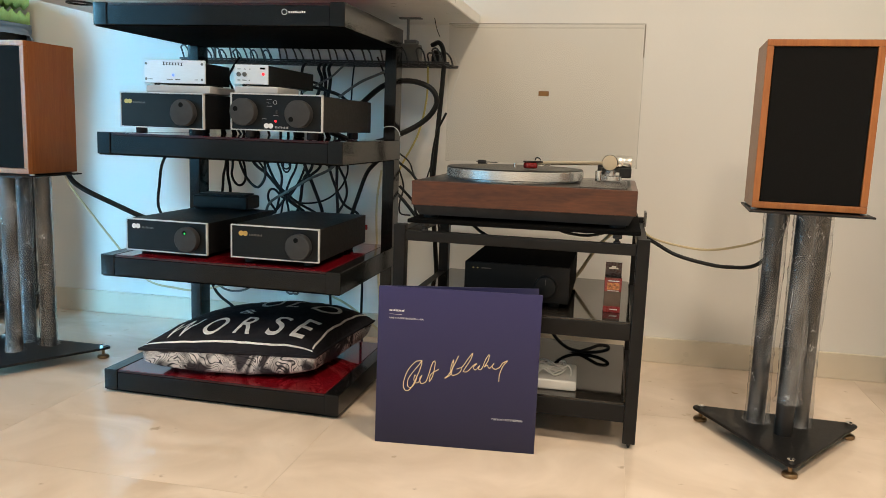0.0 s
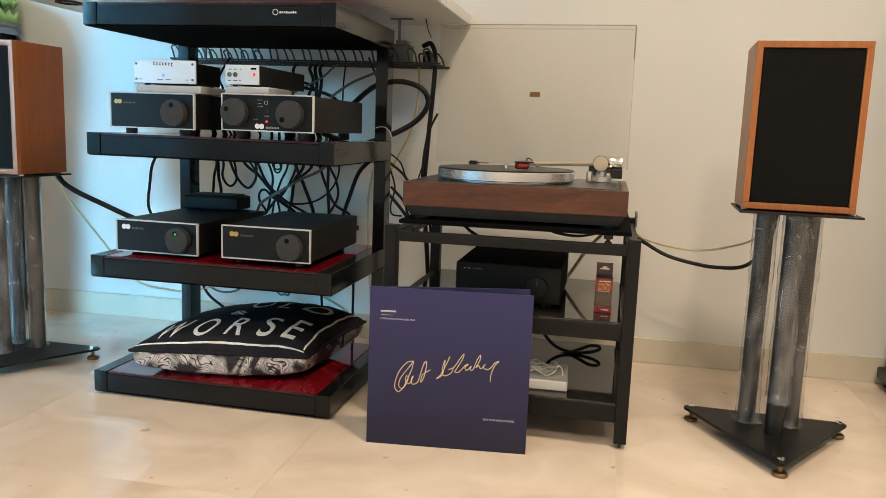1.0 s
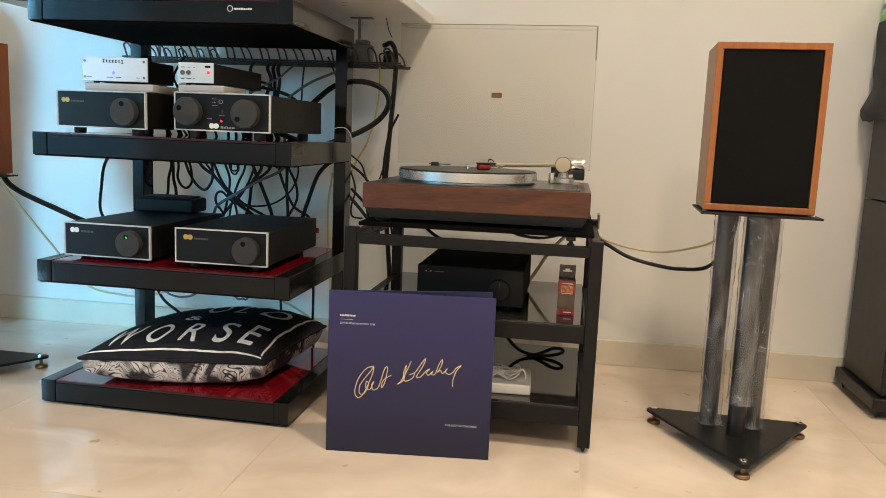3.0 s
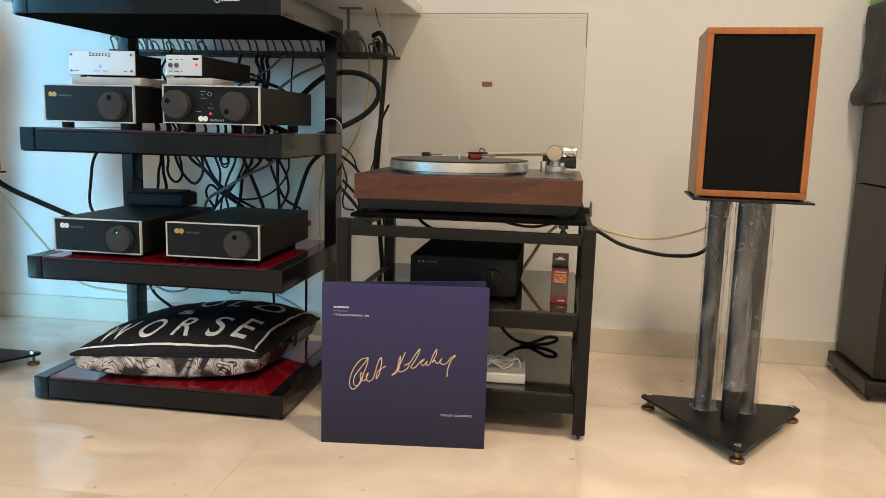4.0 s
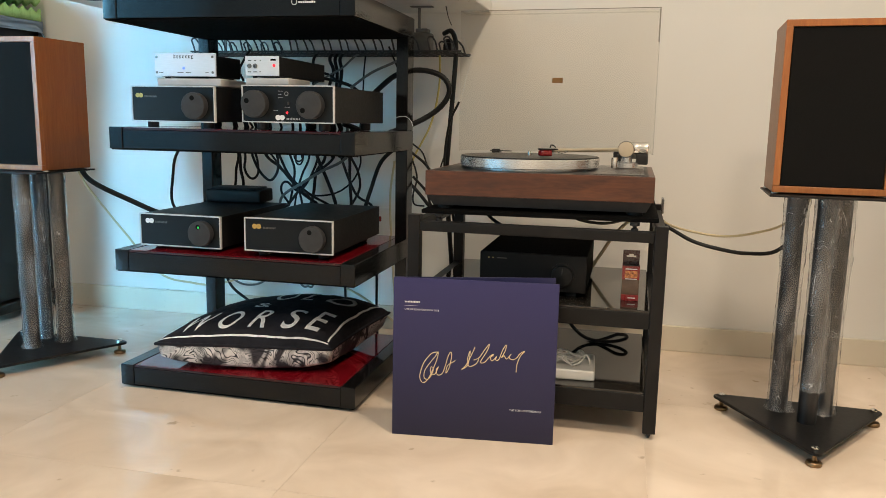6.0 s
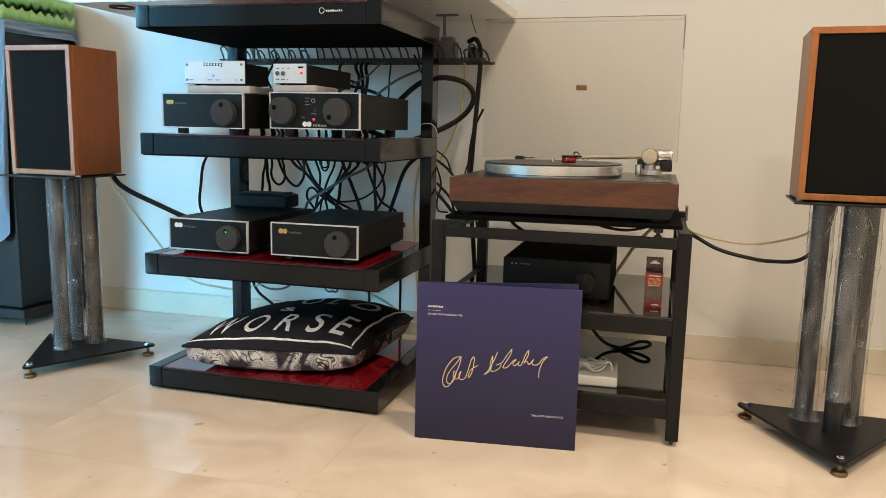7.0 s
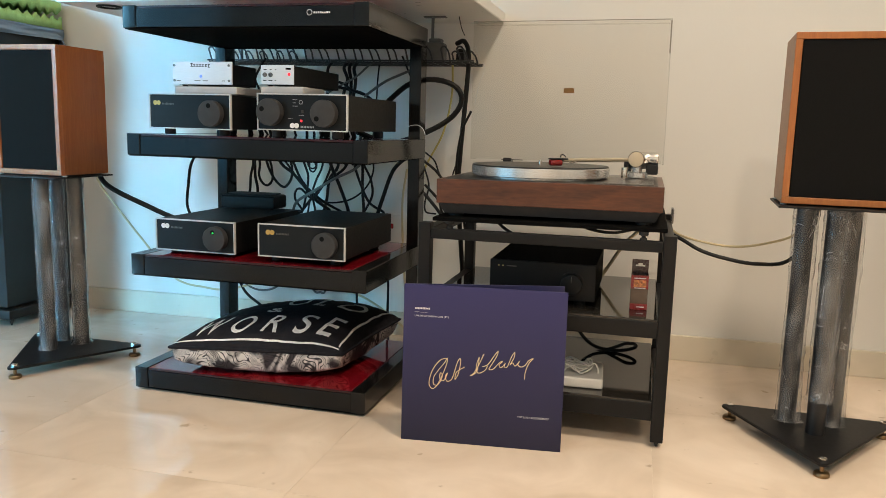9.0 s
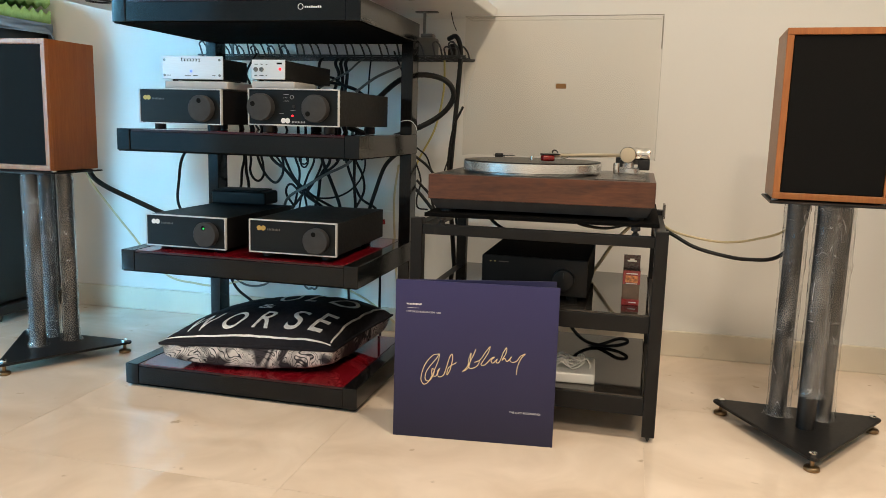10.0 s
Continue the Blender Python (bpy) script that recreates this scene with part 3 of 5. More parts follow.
# ---------------------------------------------------------------- rack
RX0, RX1, RY0, RY1 = -1.167, -0.604, -0.042, 0.376
rack = thing("hifi_rack", pose((RX0 + RX1) / 2, (RY0 + RY1) / 2, 0), "tall four-tier black lacquered hi-fi rack with red glass shelves", "rack")
W2, D2 = (RX1 - RX0) / 2, (RY1 - RY0) / 2
for top in (0.054, 0.318, 0.586, 0.857):
    sh = part("shelf", box(-W2 + 0.0325, W2 - 0.0325, -D2 + 0.002, -D2 + 0.034, top - 0.046, top - 0.006, 0.0012), M["black_lacquer"], rack)
    part("side_bar", box(-W2, -W2 + 0.032, -D2, D2, top - 0.047, top, 0.0015), M["black_lacquer"], sh)
    part("side_bar", box(W2 - 0.032, W2, -D2, D2, top - 0.047, top, 0.0015), M["black_lacquer"], sh)
    part("rear_bar", box(-W2 + 0.0325, W2 - 0.0325, D2 - 0.034, D2 - 0.002, top - 0.046, top - 0.006, 0.0012), M["black_lacquer"], sh)
    part("glass_edge", box(-W2 + 0.0335, W2 - 0.0335, -D2 + 0.003, -D2 + 0.0068, top - 0.0055, top - 0.0008, 0.0006), M["glass_edge"], sh, "dark maroon glass edge")
    part("glass_panel", box(-W2 + 0.0335, W2 - 0.0335, -D2 + 0.0070, D2 - 0.003, top - 0.0055, top - 0.0005, 0.0008), M["red_glass"], sh, "red back-painted glass panel")
    part("under_panel", box(-W2 + 0.034, W2 - 0.034, -D2 + 0.035, D2 - 0.035, top - 0.024, top - 0.007), M["underside"], sh)
    part("under_cover", box(-W2 + 0.003, W2 - 0.003, -D2 + 0.003, D2 - 0.003, top - 0.0490, top - 0.0472), M["underside"], sh)
for sx in (-1, 1):
    for z0, z1 in ((0.054, 0.271), (0.318, 0.539), (0.586, 0.810)):
        xa, xb = (-W2 + 0.0005, -W2 + 0.030) if sx < 0 else (W2 - 0.030, W2 - 0.0005)
        part("post", box(xa, xb, D2 - 0.050, D2 - 0.001, z0, z1, 0.0015), M["black_lacquer"], rack)
for sx in (-1, 1):
    for sy in (-1, 1):
        part("foot", rod(0.012, 0.008, pose(sx * (W2 - 0.03), sy * (D2 - 0.03), 0), 16), M["rubber"], rack)
bd = lathe([(0.0050, 0), (0.0060, 0), (0.0060, 0.0006), (0.0050, 0.0006)], Matrix.Translation((W2 - 0.128, -D2 + 0.0018, 0.838)) @ FACE, 20, None, True)
part("badge", word_bars(W2 - 0.119, W2 - 0.082, 0.8356, 0.8392, -D2 + 0.0012, -D2 + 0.0019, 8, 0.35, 3, bd), M["white_ink"], rack, "small white maker's mark")


# ---------------------------------------------------------------- amplifier cases
UW, UD = 0.200, 0.325


def case(name, x, y, top, shelf, yaw, mark, knobs, led, label, UH=0.0720):
    """A slim black hi-fi case with a silver-framed front; its origin is the front's lower left corner on the shelf."""
    foot = top - UH - shelf
    u = thing(name, pose(x, y, shelf, 0, 0, yaw), label, "amplifier", "slim black hi-fi units")
    b0, b1 = foot, foot + UH
    part("body", box(0.0015, UW - 0.0015, 0.0085, UD, b0 + 0.0015, b1 - 0.0015, 0.0012), M["black_case"], u)
    part("fascia", box(0.003, UW - 0.003, 0.002, 0.008, b0 + 0.003, b1 - 0.003), M["fascia"], u)
    t = 0.0024
    fr = box(0, UW, 0, 0.008, b0, b0 + t, 0.0006)
    fr = box(0, UW, 0, 0.008, b1 - t, b1, 0.0006, bm=fr)
    fr = box(0, t, 0, 0.008, b0 + t, b1 - t, 0.0006, bm=fr)
    fr = box(UW - t, UW, 0, 0.008, b0 + t, b1 - t, 0.0006, bm=fr)
    part("front_frame", fr, M["silver"], u, "thin silver frame")
    for fx in (0.032, UW - 0.032):
        for fy in (0.03, UD - 0.04):
            part("foot", lathe([(0.010, 0), (0.0118, 0.002), (0.0118, foot), (0.010, foot + 0.001)], pose(fx, fy, 0), 18), M["rubber"], u)
    for kx, kz, kr, dx, dz, kd in knobs:
        k = part("knob", lathe([(kr * 0.98, 0), (kr, 0.001), (kr, kd - 0.0015), (kr - 0.0015, kd), (0, kd)], Matrix.Translation((kx, 0.002, b0 + kz)) @ FACE, 40), M["knob"], u, "round dark grey knob")
        part("dimple", lathe([(0.0052, 0), (0.0052, 0.0004), (0, 0.0004)], Matrix.Translation((kx + dx, 0.002 - kd, b0 + kz + dz)) @ FACE, 18), M["black_ink"], k)
        if led is M["led_green"]:
            part("led", lathe([(0.0024, 0), (0.0018, 0.0008), (0, 0.001)], Matrix.Translation((kx + dx + 0.001, 0.0016 - kd, b0 + kz + dz - 0.001)) @ FACE, 12), led, k, "small green lamp")
    lx, lz, lr, lm = mark
    lg = lathe([(lr, 0), (lr, 0.0004), (0, 0.0004)], Matrix.Translation((lx, 0.002, b0 + lz)) @ FACE, 20)
    lg = lathe([(lr, 0), (lr, 0.0004), (0, 0.0004)], Matrix.Translation((lx + 1.75 * lr, 0.0018, b0 + lz)) @ FACE, 20, lg)
    part("badge", lg, M[lm], u, "maker's mark of two small discs")
    dim = M["mid_ink"] if len(knobs) == 2 else M["dim_ink"]
    part("mark_bar", word_bars(lx + 3.5 * lr, lx + 3.5 * lr + 0.030, b0 + lz - lr * 0.80, b0 + lz - lr * 0.05, 0.0014, 0.002, 9, 0.45, 5), dim, u)
    return u, b0


KR = 0.0275
case("power_supply", -1.113, -0.036, 0.6735, 0.586, -1.2, (0.0155, 0.055, 0.0049, "gold_dark"), [(0.157, 0.034, KR, -0.001, 0.016, 0.016)], M["led_dim"],
     "slim black power supply with silver-framed front and one knob", 0.0750)
ub, b0 = case("preamplifier", -0.847, -0.048, 0.6765, 0.586, 0.5, (0.0790, 0.0105, 0.0054, "white_ink"),
              [(0.033, 0.037, KR, -0.014, 0.006, 0.018), (0.153, 0.036, KR, -0.013, -0.011, 0.018)], None,
              "slim black preamplifier with two large knobs and red lamp", 0.0750)
part("led", lathe([(0.0024, 0), (0.0019, 0.0016), (0, 0.0021)], Matrix.Translation((0.099, 0.002, b0 + 0.0205)) @ FACE, 14), M["led_red"], ub, "glowing red lamp")
sel = lathe([(0.0034, 0), (0.0041, 0), (0.0041, 0.001), (0.0034, 0.001)], Matrix.Translation((0.098, 0.002, b0 + 0.058)) @ FACE, 20, None, True)
part("selector", sel, M["mid_ink"], ub)
part("toggle", box(0.1005, 0.1045, -0.002, 0.002, b0 + 0.036, b0 + 0.042, 0.001), M["knob"], ub)
for bx, bz, bw in ((0.080, 0.0625, 0.011), (0.080, 0.056, 0.008), (0.080, 0.0495, 0.012), (0.094, 0.031, 0.012), (0.070, 0.024, 0.010), (0.123, 0.050, 0.006), (0.121, 0.038, 0.005), (0.124, 0.025, 0.005)):
    part("print_mark", word_bars(bx, bx + bw, b0 + bz, b0 + bz + 0.0011, 0.0013, 0.002, max(3, int(bw * 550)), 0.4, int(bz * 1e4)), M["mid_ink"], ub)
case("power_amplifier", -1.127, -0.006, 0.3970, 0.318, -0.4, (0.0200, 0.0555, 0.0056, "white_ink"), [(0.156, 0.034, KR, -0.002, 0.015, 0.016)], M["led_green"],
     "slim black power amplifier with a green lamp in its knob")
ud, b0 = case("power_amplifier", -0.860, -0.026, 0.4022, 0.318, 1.0, (0.0235, 0.0535, 0.0055, "gold_dark"), [(0.157, 0.033, KR, -0.003, 0.015, 0.016)], None,
              "slim black power amplifier with gold mark and one knob")
for k in range(3):
    part("terminal", rod(0.005, 0.018, pose(UW - 0.02 - 0.02 * k, UD, b0 + 0.035, -90, 0, 0), 12, 0.001), M["rubber"] if k else M["box_red"], ud)

# white slabs and the two small boxes on them
solid("stone_slab", box(-1.066, -0.914, -0.010, 0.10, 0.6736, 0.6905, 0.003), M["stone_slab"], None, "white stone slab on the power supply", "slab", "white slabs")
solid("stone_slab", box(-0.853, -0.755, -0.020, 0.09, 0.6766, 0.6920, 0.003), M["stone_slab"], None, "white stone slab on the preamplifier", "slab", "white slabs")
ph = thing("phono_preamplifier", pose(-1.070, -0.012, 0.6905), "small phono preamplifier with brushed silver front and blue lamp", "phono preamplifier")
part("body", box(0.006, 0.140, 0.005, 0.118, 0.004, 0.0475, 0.002), M["black_case"], ph)
part("fascia", box(0, 0.146, 0, 0.0045, 0.0035, 0.0520, 0.0015), M["brushed_white"], ph, "brushed silver front")
for sx in (0.007, 0.139):
    for sz in (0.012, 0.044):
        part("screw", rod(0.0027, 0.0012, Matrix.Translation((sx, 0, sz)) @ FACE, 12), M["alu_dark"], ph)
part("led", lathe([(0.0032, 0), (0.0024, 0.0015), (0, 0.002)], Matrix.Translation((0.071, 0, 0.021)) @ FACE, 14), M["led_blue"], ph, "blue lamp")
mk = None
for k, (w, dz) in enumerate(((5.4, 1.6), (4.4, 0), (4.8, 0), (4.4, 0), (4.0, 0), (4.6, 0), (4.6, -1.6))):
    xk = 0.047 + k * 0.0070
    mk = box(xk, xk + w / 1000, -0.0006, 0, 0.0412 + min(0, dz) / 1000, 0.0424 + min(0, dz) / 1000, bm=mk)
    mk = box(xk, xk + w / 1000, -0.0006, 0, 0.0455 + max(0, dz) / 1000, 0.0467 + max(0, dz) / 1000, bm=mk)
    mk = box(xk + 0.0012, xk + 0.0027, -0.0006, 0, 0.0424 + min(0, dz) / 1000, 0.0455 + max(0, dz) / 1000, bm=mk)
part("badge", mk, M["black_ink"], ph, "black maker's mark")
for bx, bw in ((0.012, 0.010), (0.056, 0.014), (0.076, 0.012), (0.122, 0.007)):
    part("print_mark", box(bx, bx + bw, -0.0005, 0, 0.0110, 0.0124), M["dim_ink"], ph)
for fx in (0.02, 0.126):
    for fy in (0.02, 0.10):
        part("foot", rod(0.006, 0.0045, pose(fx, fy, 0), 12), M["rubber"], ph)
rl = thing("headphone_amplifier", pose(-0.851, -0.022, 0.692), "small black box with a silver front and red lamp", "amplifier")
part("body", box(0.001, 0.074, 0.004, 0.245, 0.004, 0.0425, 0.0015), M["black_case"], rl)
part("fascia", box(0, 0.075, 0, 0.0035, 0.0035, 0.0435, 0.001), M["brushed_white"], rl, "silver front")
part("led", lathe([(0.0032, 0), (0.0024, 0.0015), (0, 0.002)], Matrix.Translation((0.0645, 0, 0.0245)) @ FACE, 14), M["led_red"], rl, "glowing red lamp")
for kx in (0.010, 0.023):
    part("knob", lathe([(0.0046, 0), (0.0050, 0.001), (0.0044, 0.003), (0.0026, 0.0032), (0.0024, 0.001), (0, 0.001)], Matrix.Translation((kx, 0, 0.0235)) @ FACE, 18), M["alu_dark"], rl)
for bx, bz, bw in ((0.007, 0.0335, 0.007), (0.021, 0.0335, 0.004), (0.033, 0.0335, 0.003), (0.006, 0.011, 0.007), (0.018, 0.011, 0.009), (0.032, 0.011, 0.003), (0.057, 0.034, 0.012)):
    part("print_mark", box(bx, bx + bw, -0.0005, 0, bz, bz + (0.0038 if bx == 0.057 else 0.0014)), M["black_ink"], rl)
for fx in (0.012, 0.063):
    for fy in (0.02, 0.095):
        part("foot", rod(0.005, 0.0045, pose(fx, fy, 0), 12), M["rubber"], rl)
ad = thing("power_adapter", pose(-1.055, 0.285, 0.3971, 0, 0, 4), "flat black power adapter box lying on the amplifier", "adapter")
part("body", box(-0.062, 0.086, -0.030, 0.055, 0, 0.034, 0.006), M["black_case"], ad)
part("cap", box(-0.050, 0.072, -0.022, 0.048, 0.034, 0.038, 0.002), M["rubber"], ad)

# ---------------------------------------------------------------- cushion on the bottom shelf
CU = [Vector(p) for p in ((-1.072, -0.048, 0.111), (-0.684, 0.026, 0.111), (-0.641, 0.310, 0.130), (-1.060, 0.310, 0.108))]


def cushion(u, v, side):
    """A point of the cushion: u, v from -1 to 1 over its seam's square, side 1 above, -1 below."""
    pin = 1 - 0.030 * (1 - abs(v) ** 2.0)
    pin2 = 1 - 0.020 * (1 - abs(u) ** 2.0)
    a, b = (u * pin + 1) / 2, (v * pin2 + 1) / 2
    p = CU[0] * (1 - a) * (1 - b) + CU[1] * a * (1 - b) + CU[2] * a * b + CU[3] * (1 - a) * b
    puff = max(0.0, (1 - u * u) * (1 - v * v)) ** (0.40 if side > 0 else 0.20)
    fold = 0.0035 * noise.noise(Vector((u * 2.6, v * 2.6, side * 4.0))) + 0.002 * noise.noise(Vector((u * 7, v * 7, side)))
    p.z += side * puff * (0.070 * (1 + 0.16 * u) if side > 0 else 0.066) + fold * min(1.0, 3 * puff)
    if side < 0:
        p.y -= 0.020 * puff * max(0.0, -v)
        p.z = max(p.z, 0.0545)
    return p


def cushion_panel(side, n=44):
    b = bmesh.new()
    g = [[b.verts.new(cushion(2 * i / n - 1, 2 * j / n - 1, side)) for i in range(n + 1)] for j in range(n + 1)]
    for j in range(n):
        for i in range(n):
            b.faces.new((g[j][i], g[j][i + 1], g[j + 1][i + 1], g[j + 1][i]))
    return b


cu = thing("cushion", pose(0, 0, 0), "plump black cushion with cream lettering and contour-print underside", "cushion")
part("top_panel", cushion_panel(1), M["pillow_black"], cu, "black cloth", 180)
part("bottom_panel", cushion_panel(-1), M["pillow_under"], cu, "white cloth printed with black contour lines", 180)
edge = [cushion(-1 + 2 * i / 24, -1, 1) for i in range(24)] + [cushion(1, -1 + 2 * i / 24, 1) for i in range(24)] + \
       [cushion(1 - 2 * i / 24, 1, 1) for i in range(24)] + [cushion(-1, 1 - 2 * i / 24, 1) for i in range(25)]
part("piping", tube(edge, 0.0035, 8, 1, None, False), M["pillow_black"], cu, "", 180)


def lay_on_cushion(b, u0, u1, v0, v1, bounds, slant=0.0):
    bmesh.ops.triangulate(b, faces=b.faces[:])
    for _ in range(5):
        long = [e for e in b.edges if e.calc_length() > 0.035]
        if long:
            bmesh.ops.subdivide_edges(b, edges=long, cuts=1)
            bmesh.ops.triangulate(b, faces=[f for f in b.faces if len(f.verts) > 3])
    x0, x1, y0, y1 = bounds
    for w in b.verts:
        u = u0 + (w.co.x - x0) / (x1 - x0) * (u1 - u0)
        v = v0 + (w.co.y - y0) / (y1 - y0) * (v1 - v0)
        p = cushion(u + slant * (v - v0), v, 1)
        out = p - cushion(0.6 * u, 0.6 * v, -1)
        w.co = p + 0.0026 * out.normalized()
    return b


for words, u0, u1, v0, v1 in (("W", -0.80, -0.50, -0.915, -0.53), ("O", -0.39, -0.16, -0.90, -0.55), ("R", 0.00, 0.19, -0.89, -0.51), ("S", 0.35, 0.52, -0.88, -0.46), ("E", 0.64, 0.79, -0.865, -0.36),
                              ("&", -0.14, 0.05, -0.42, -0.28), ("O", -0.06, 0.16, -0.10, 0.32), ("L", 0.28, 0.42, -0.06, 0.36), ("D", 0.58, 0.82, -0.04, 0.42)):
    b, bounds = letters(words, 0.0, -0.006)
    part("letter", lay_on_cushion(b, u0, u1, v0, v1, bounds, 0.12), M["pillow_ink"], cu, "", 180)
for u0, u1, v0, v1 in ((-0.955, 0.955, -0.978, -0.964), (-0.955, 0.955, 0.944, 0.966), (-0.955, -0.938, -0.944, 0.944), (0.938, 0.955, -0.944, 0.944)):
    b = bmesh.new()
    k = 40
    along = u1 - u0 > v1 - v0
    rows = [[], []]
    for i in range(k + 1):
        for s in (0, 1):
            u = u0 + (u1 - u0) * (i / k if along else s)
            v = v0 + (v1 - v0) * (s if along else i / k)
            p = cushion(u, v, 1)
            p.z += 0.0016
            rows[s].append(b.verts.new(p))
    for i in range(k):
        b.faces.new((rows[0][i], rows[0][i + 1], rows[1][i + 1], rows[1][i]))
    part("border_line", b, M["pillow_ink"], cu, "", 180)

# ---------------------------------------------------------------- turntable stand
st = thing("turntable_stand", pose(0, 0, 0), "black square-tube steel stand with dark glass shelves", "stand")
LX0, LX1, SY = -0.489, -0.004, 0.42
for lx in (LX0, LX1):
    for ly in (0.0, SY):
        lg = part("leg", box(lx - 0.0123, lx + 0.0123, ly - 0.0123, ly + 0.0123, 0.012, 0.4235, 0.0015), M["black_tube"], st)
        part("spike", lathe([(0.0, 0), (0.002, 0.001), (0.006, 0.012), (0.006, 0.014)], pose(lx, ly, 0), 14), M["dark_metal"], lg)
for z0, z1, gl in ((0.391, 0.4115, None), (0.222, 0.255, 0.2595), (0.055, 0.091, 0.0955)):
    for ly in (0.0, SY):
        part("rail", box(LX0 + 0.0125, LX1 - 0.0125, ly - 0.0108, ly + 0.0108, z0, z1, 0.0015), M["black_tube"], st)
    for lx in (LX0, LX1):
        part("rail", box(lx - 0.0108, lx + 0.0108, 0.0125, SY - 0.0125, z0, z1, 0.0015), M["black_tube"], st)
    if gl:
        part("glass_shelf", box(LX0 + 0.014, LX1 - 0.014, -0.010, SY + 0.010, z1 + 0.0002, gl, 0.001), M["black_glass"], st, "dark glass shelf")
for lx in (LX0 + 0.05, LX1 - 0.05):
    for ly in (0.03, SY - 0.03):
        part("pad", lathe([(0.007, 0), (0.007, 0.004), (0.004, 0.006), (0.004, 0.009), (0.009, 0.0105), (0.009, 0.0147 if lx < -0.2 else 0.0166)], pose(lx, ly if ly > 0.1 else 0.0, 0.4115), 16), M["rubber"], st)
part("top_plate", box(0, LX1 - LX0 - 0.018, 0.002, SY + 0.012, -0.0078, 0, 0.001), M["plate_black"], st, "matte black top plate").matrix_basis = pose(LX0 + 0.012, 0, 0.4340, 0, -0.26, 0)
part("clip", box(0.005, 0.010, SY - 0.10, SY - 0.05, 0.4115, 0.445, 0.001), M["alu_dark"], st)

# ---------------------------------------------------------------- turntable
PX0, PX1, PY0, PY1 = -0.4745, -0.0205, 0.020, 0.385
tt = thing("turntable", pose(PX0, PY0, 0.4340, 0, -0.28, 0), "turntable with walnut plinth, polished platter and raised clear lid", "turntable")
PW, PD = PX1 - PX0, PY1 - PY0
sb = prism([(0.014, 0.014), (PW - 0.014, 0.014), (PW - 0.014, PD - 0.014), (0.014, PD - 0.014)], 0.0030, 0.0236)
for v in sb.verts:
    if v.co.z > 0.01:
        v.co.x += math.copysign(0.010, v.co.x - PW / 2)
        v.co.y += math.copysign(0.010, v.co.y - PD / 2)
part("sub_base", sb, M["knob"], tt)
part("plinth", box(0, PW, 0, PD, 0.0185, 0.0685, 0.0015), M["walnut"], tt, "walnut veneer plinth")
part("top_board", box(0.010, PW - 0.012, 0.010, PD - 0.012, 0.0685, 0.0692, 0), M["dark_metal"], tt, "dark metal top board")
part("arm_board", box(PW - 0.118, PW - 0.020, 0.016, PD - 0.03, 0.0693, 0.0712, 0.0006), M["alu_dark"], tt)
for fx in (0.035, PW - 0.035):
    for fy in (0.035, PD - 0.035):
        part("foot", lathe([(0.014, 0), (0.016, 0.001), (0.016, 0.0060), (0.013, 0.0072)], pose(fx, fy, 0), 20), M["rubber"], tt)
CX, CY = 0.189, 0.175
pl = part("platter", lathe([(0.138, 0.0694), (0.138, 0.0736), (0.1490, 0.0738), (0.151, 0.0750), (0.151, 0.0928), (0.1500, 0.0938), (0, 0.0938)], pose(CX, CY, 0), 96), M["alu"], tt, "polished aluminium platter")
part("mat", lathe([(0.1494, 0.0938), (0.1494, 0.0962), (0.1480, 0.0968), (0, 0.0968)], pose(CX, CY, 0), 96), M["record_mat"], pl, "black mat")
part("spindle", lathe([(0.0036, 0.0950), (0.0036, 0.104), (0.0025, 0.1065), (0, 0.107)], pose(CX, CY, 0), 16), M["chrome"], pl)
part("edge_brush", box(0.072, 0.124, 0.335, 0.341, 0.0985, 0.1005, 0.0006), M["rubber"], tt)
part("brush_post", rod(0.0014, 0.029, pose(0.098, 0.338, 0.0692), 10), M["dark_metal"], tt)
# tone arm
AX, AY, AZ = 0.396, 0.235, 0.109
arm = part("tonearm_base", lathe([(0.026, 0.0732), (0.026, 0.083), (0.022, 0.085), (0.012, 0.085), (0.012, 0.098), (0, 0.098)], pose(AX, AY, 0), 32), M["alu"], tt, "silver tone-arm base")
part("arm_lift", rod(0.0072, 0.023, pose(AX - 0.024, AY - 0.055, 0.0735), 20, 0.001), M["chrome"], arm)
part("yoke", box(AX - 0.020, AX + 0.032, AY - 0.004, AY + 0.030, 0.092, 0.102, 0.002), M["dark_metal"], arm)
part("yoke", box(AX + 0.020, AX + 0.046, AY - 0.006, AY + 0.030, 0.080, 0.103, 0.003), M["rubber"], arm)
end = Vector((0.246, 0.098, 0.1110))
hub = Vector((AX, AY, AZ + 0.003))
way = (hub - end).normalized()
turn = way.to_track_quat("Z", "Y").to_matrix().to_4x4()
part("arm_tube", rod(0.0042, (hub - end).length + 0.01, Matrix.Translation(end) @ turn, 16), M["arm_gold"], arm, "champagne metal arm tube")
part("counterweight", lathe([(0.010, 0.004), (0.0165, 0.005), (0.0175, 0.008), (0.0175, 0.030), (0.015, 0.034), (0.015, 0.044), (0.006, 0.046)], Matrix.Translation(hub - 0.006 * way) @ turn, 32), M["chrome"], arm, "chrome counterweight")
part("pivot_cap", lathe([(0.0165, -0.006), (0.0165, 0.0068), (0.0158, 0.0075), (0, 0.0075)], Matrix.Translation((AX - 0.002, AY - 0.016, AZ + 0.004)) @ FACE, 28), M["cap"], arm, "round champagne bearing cap")
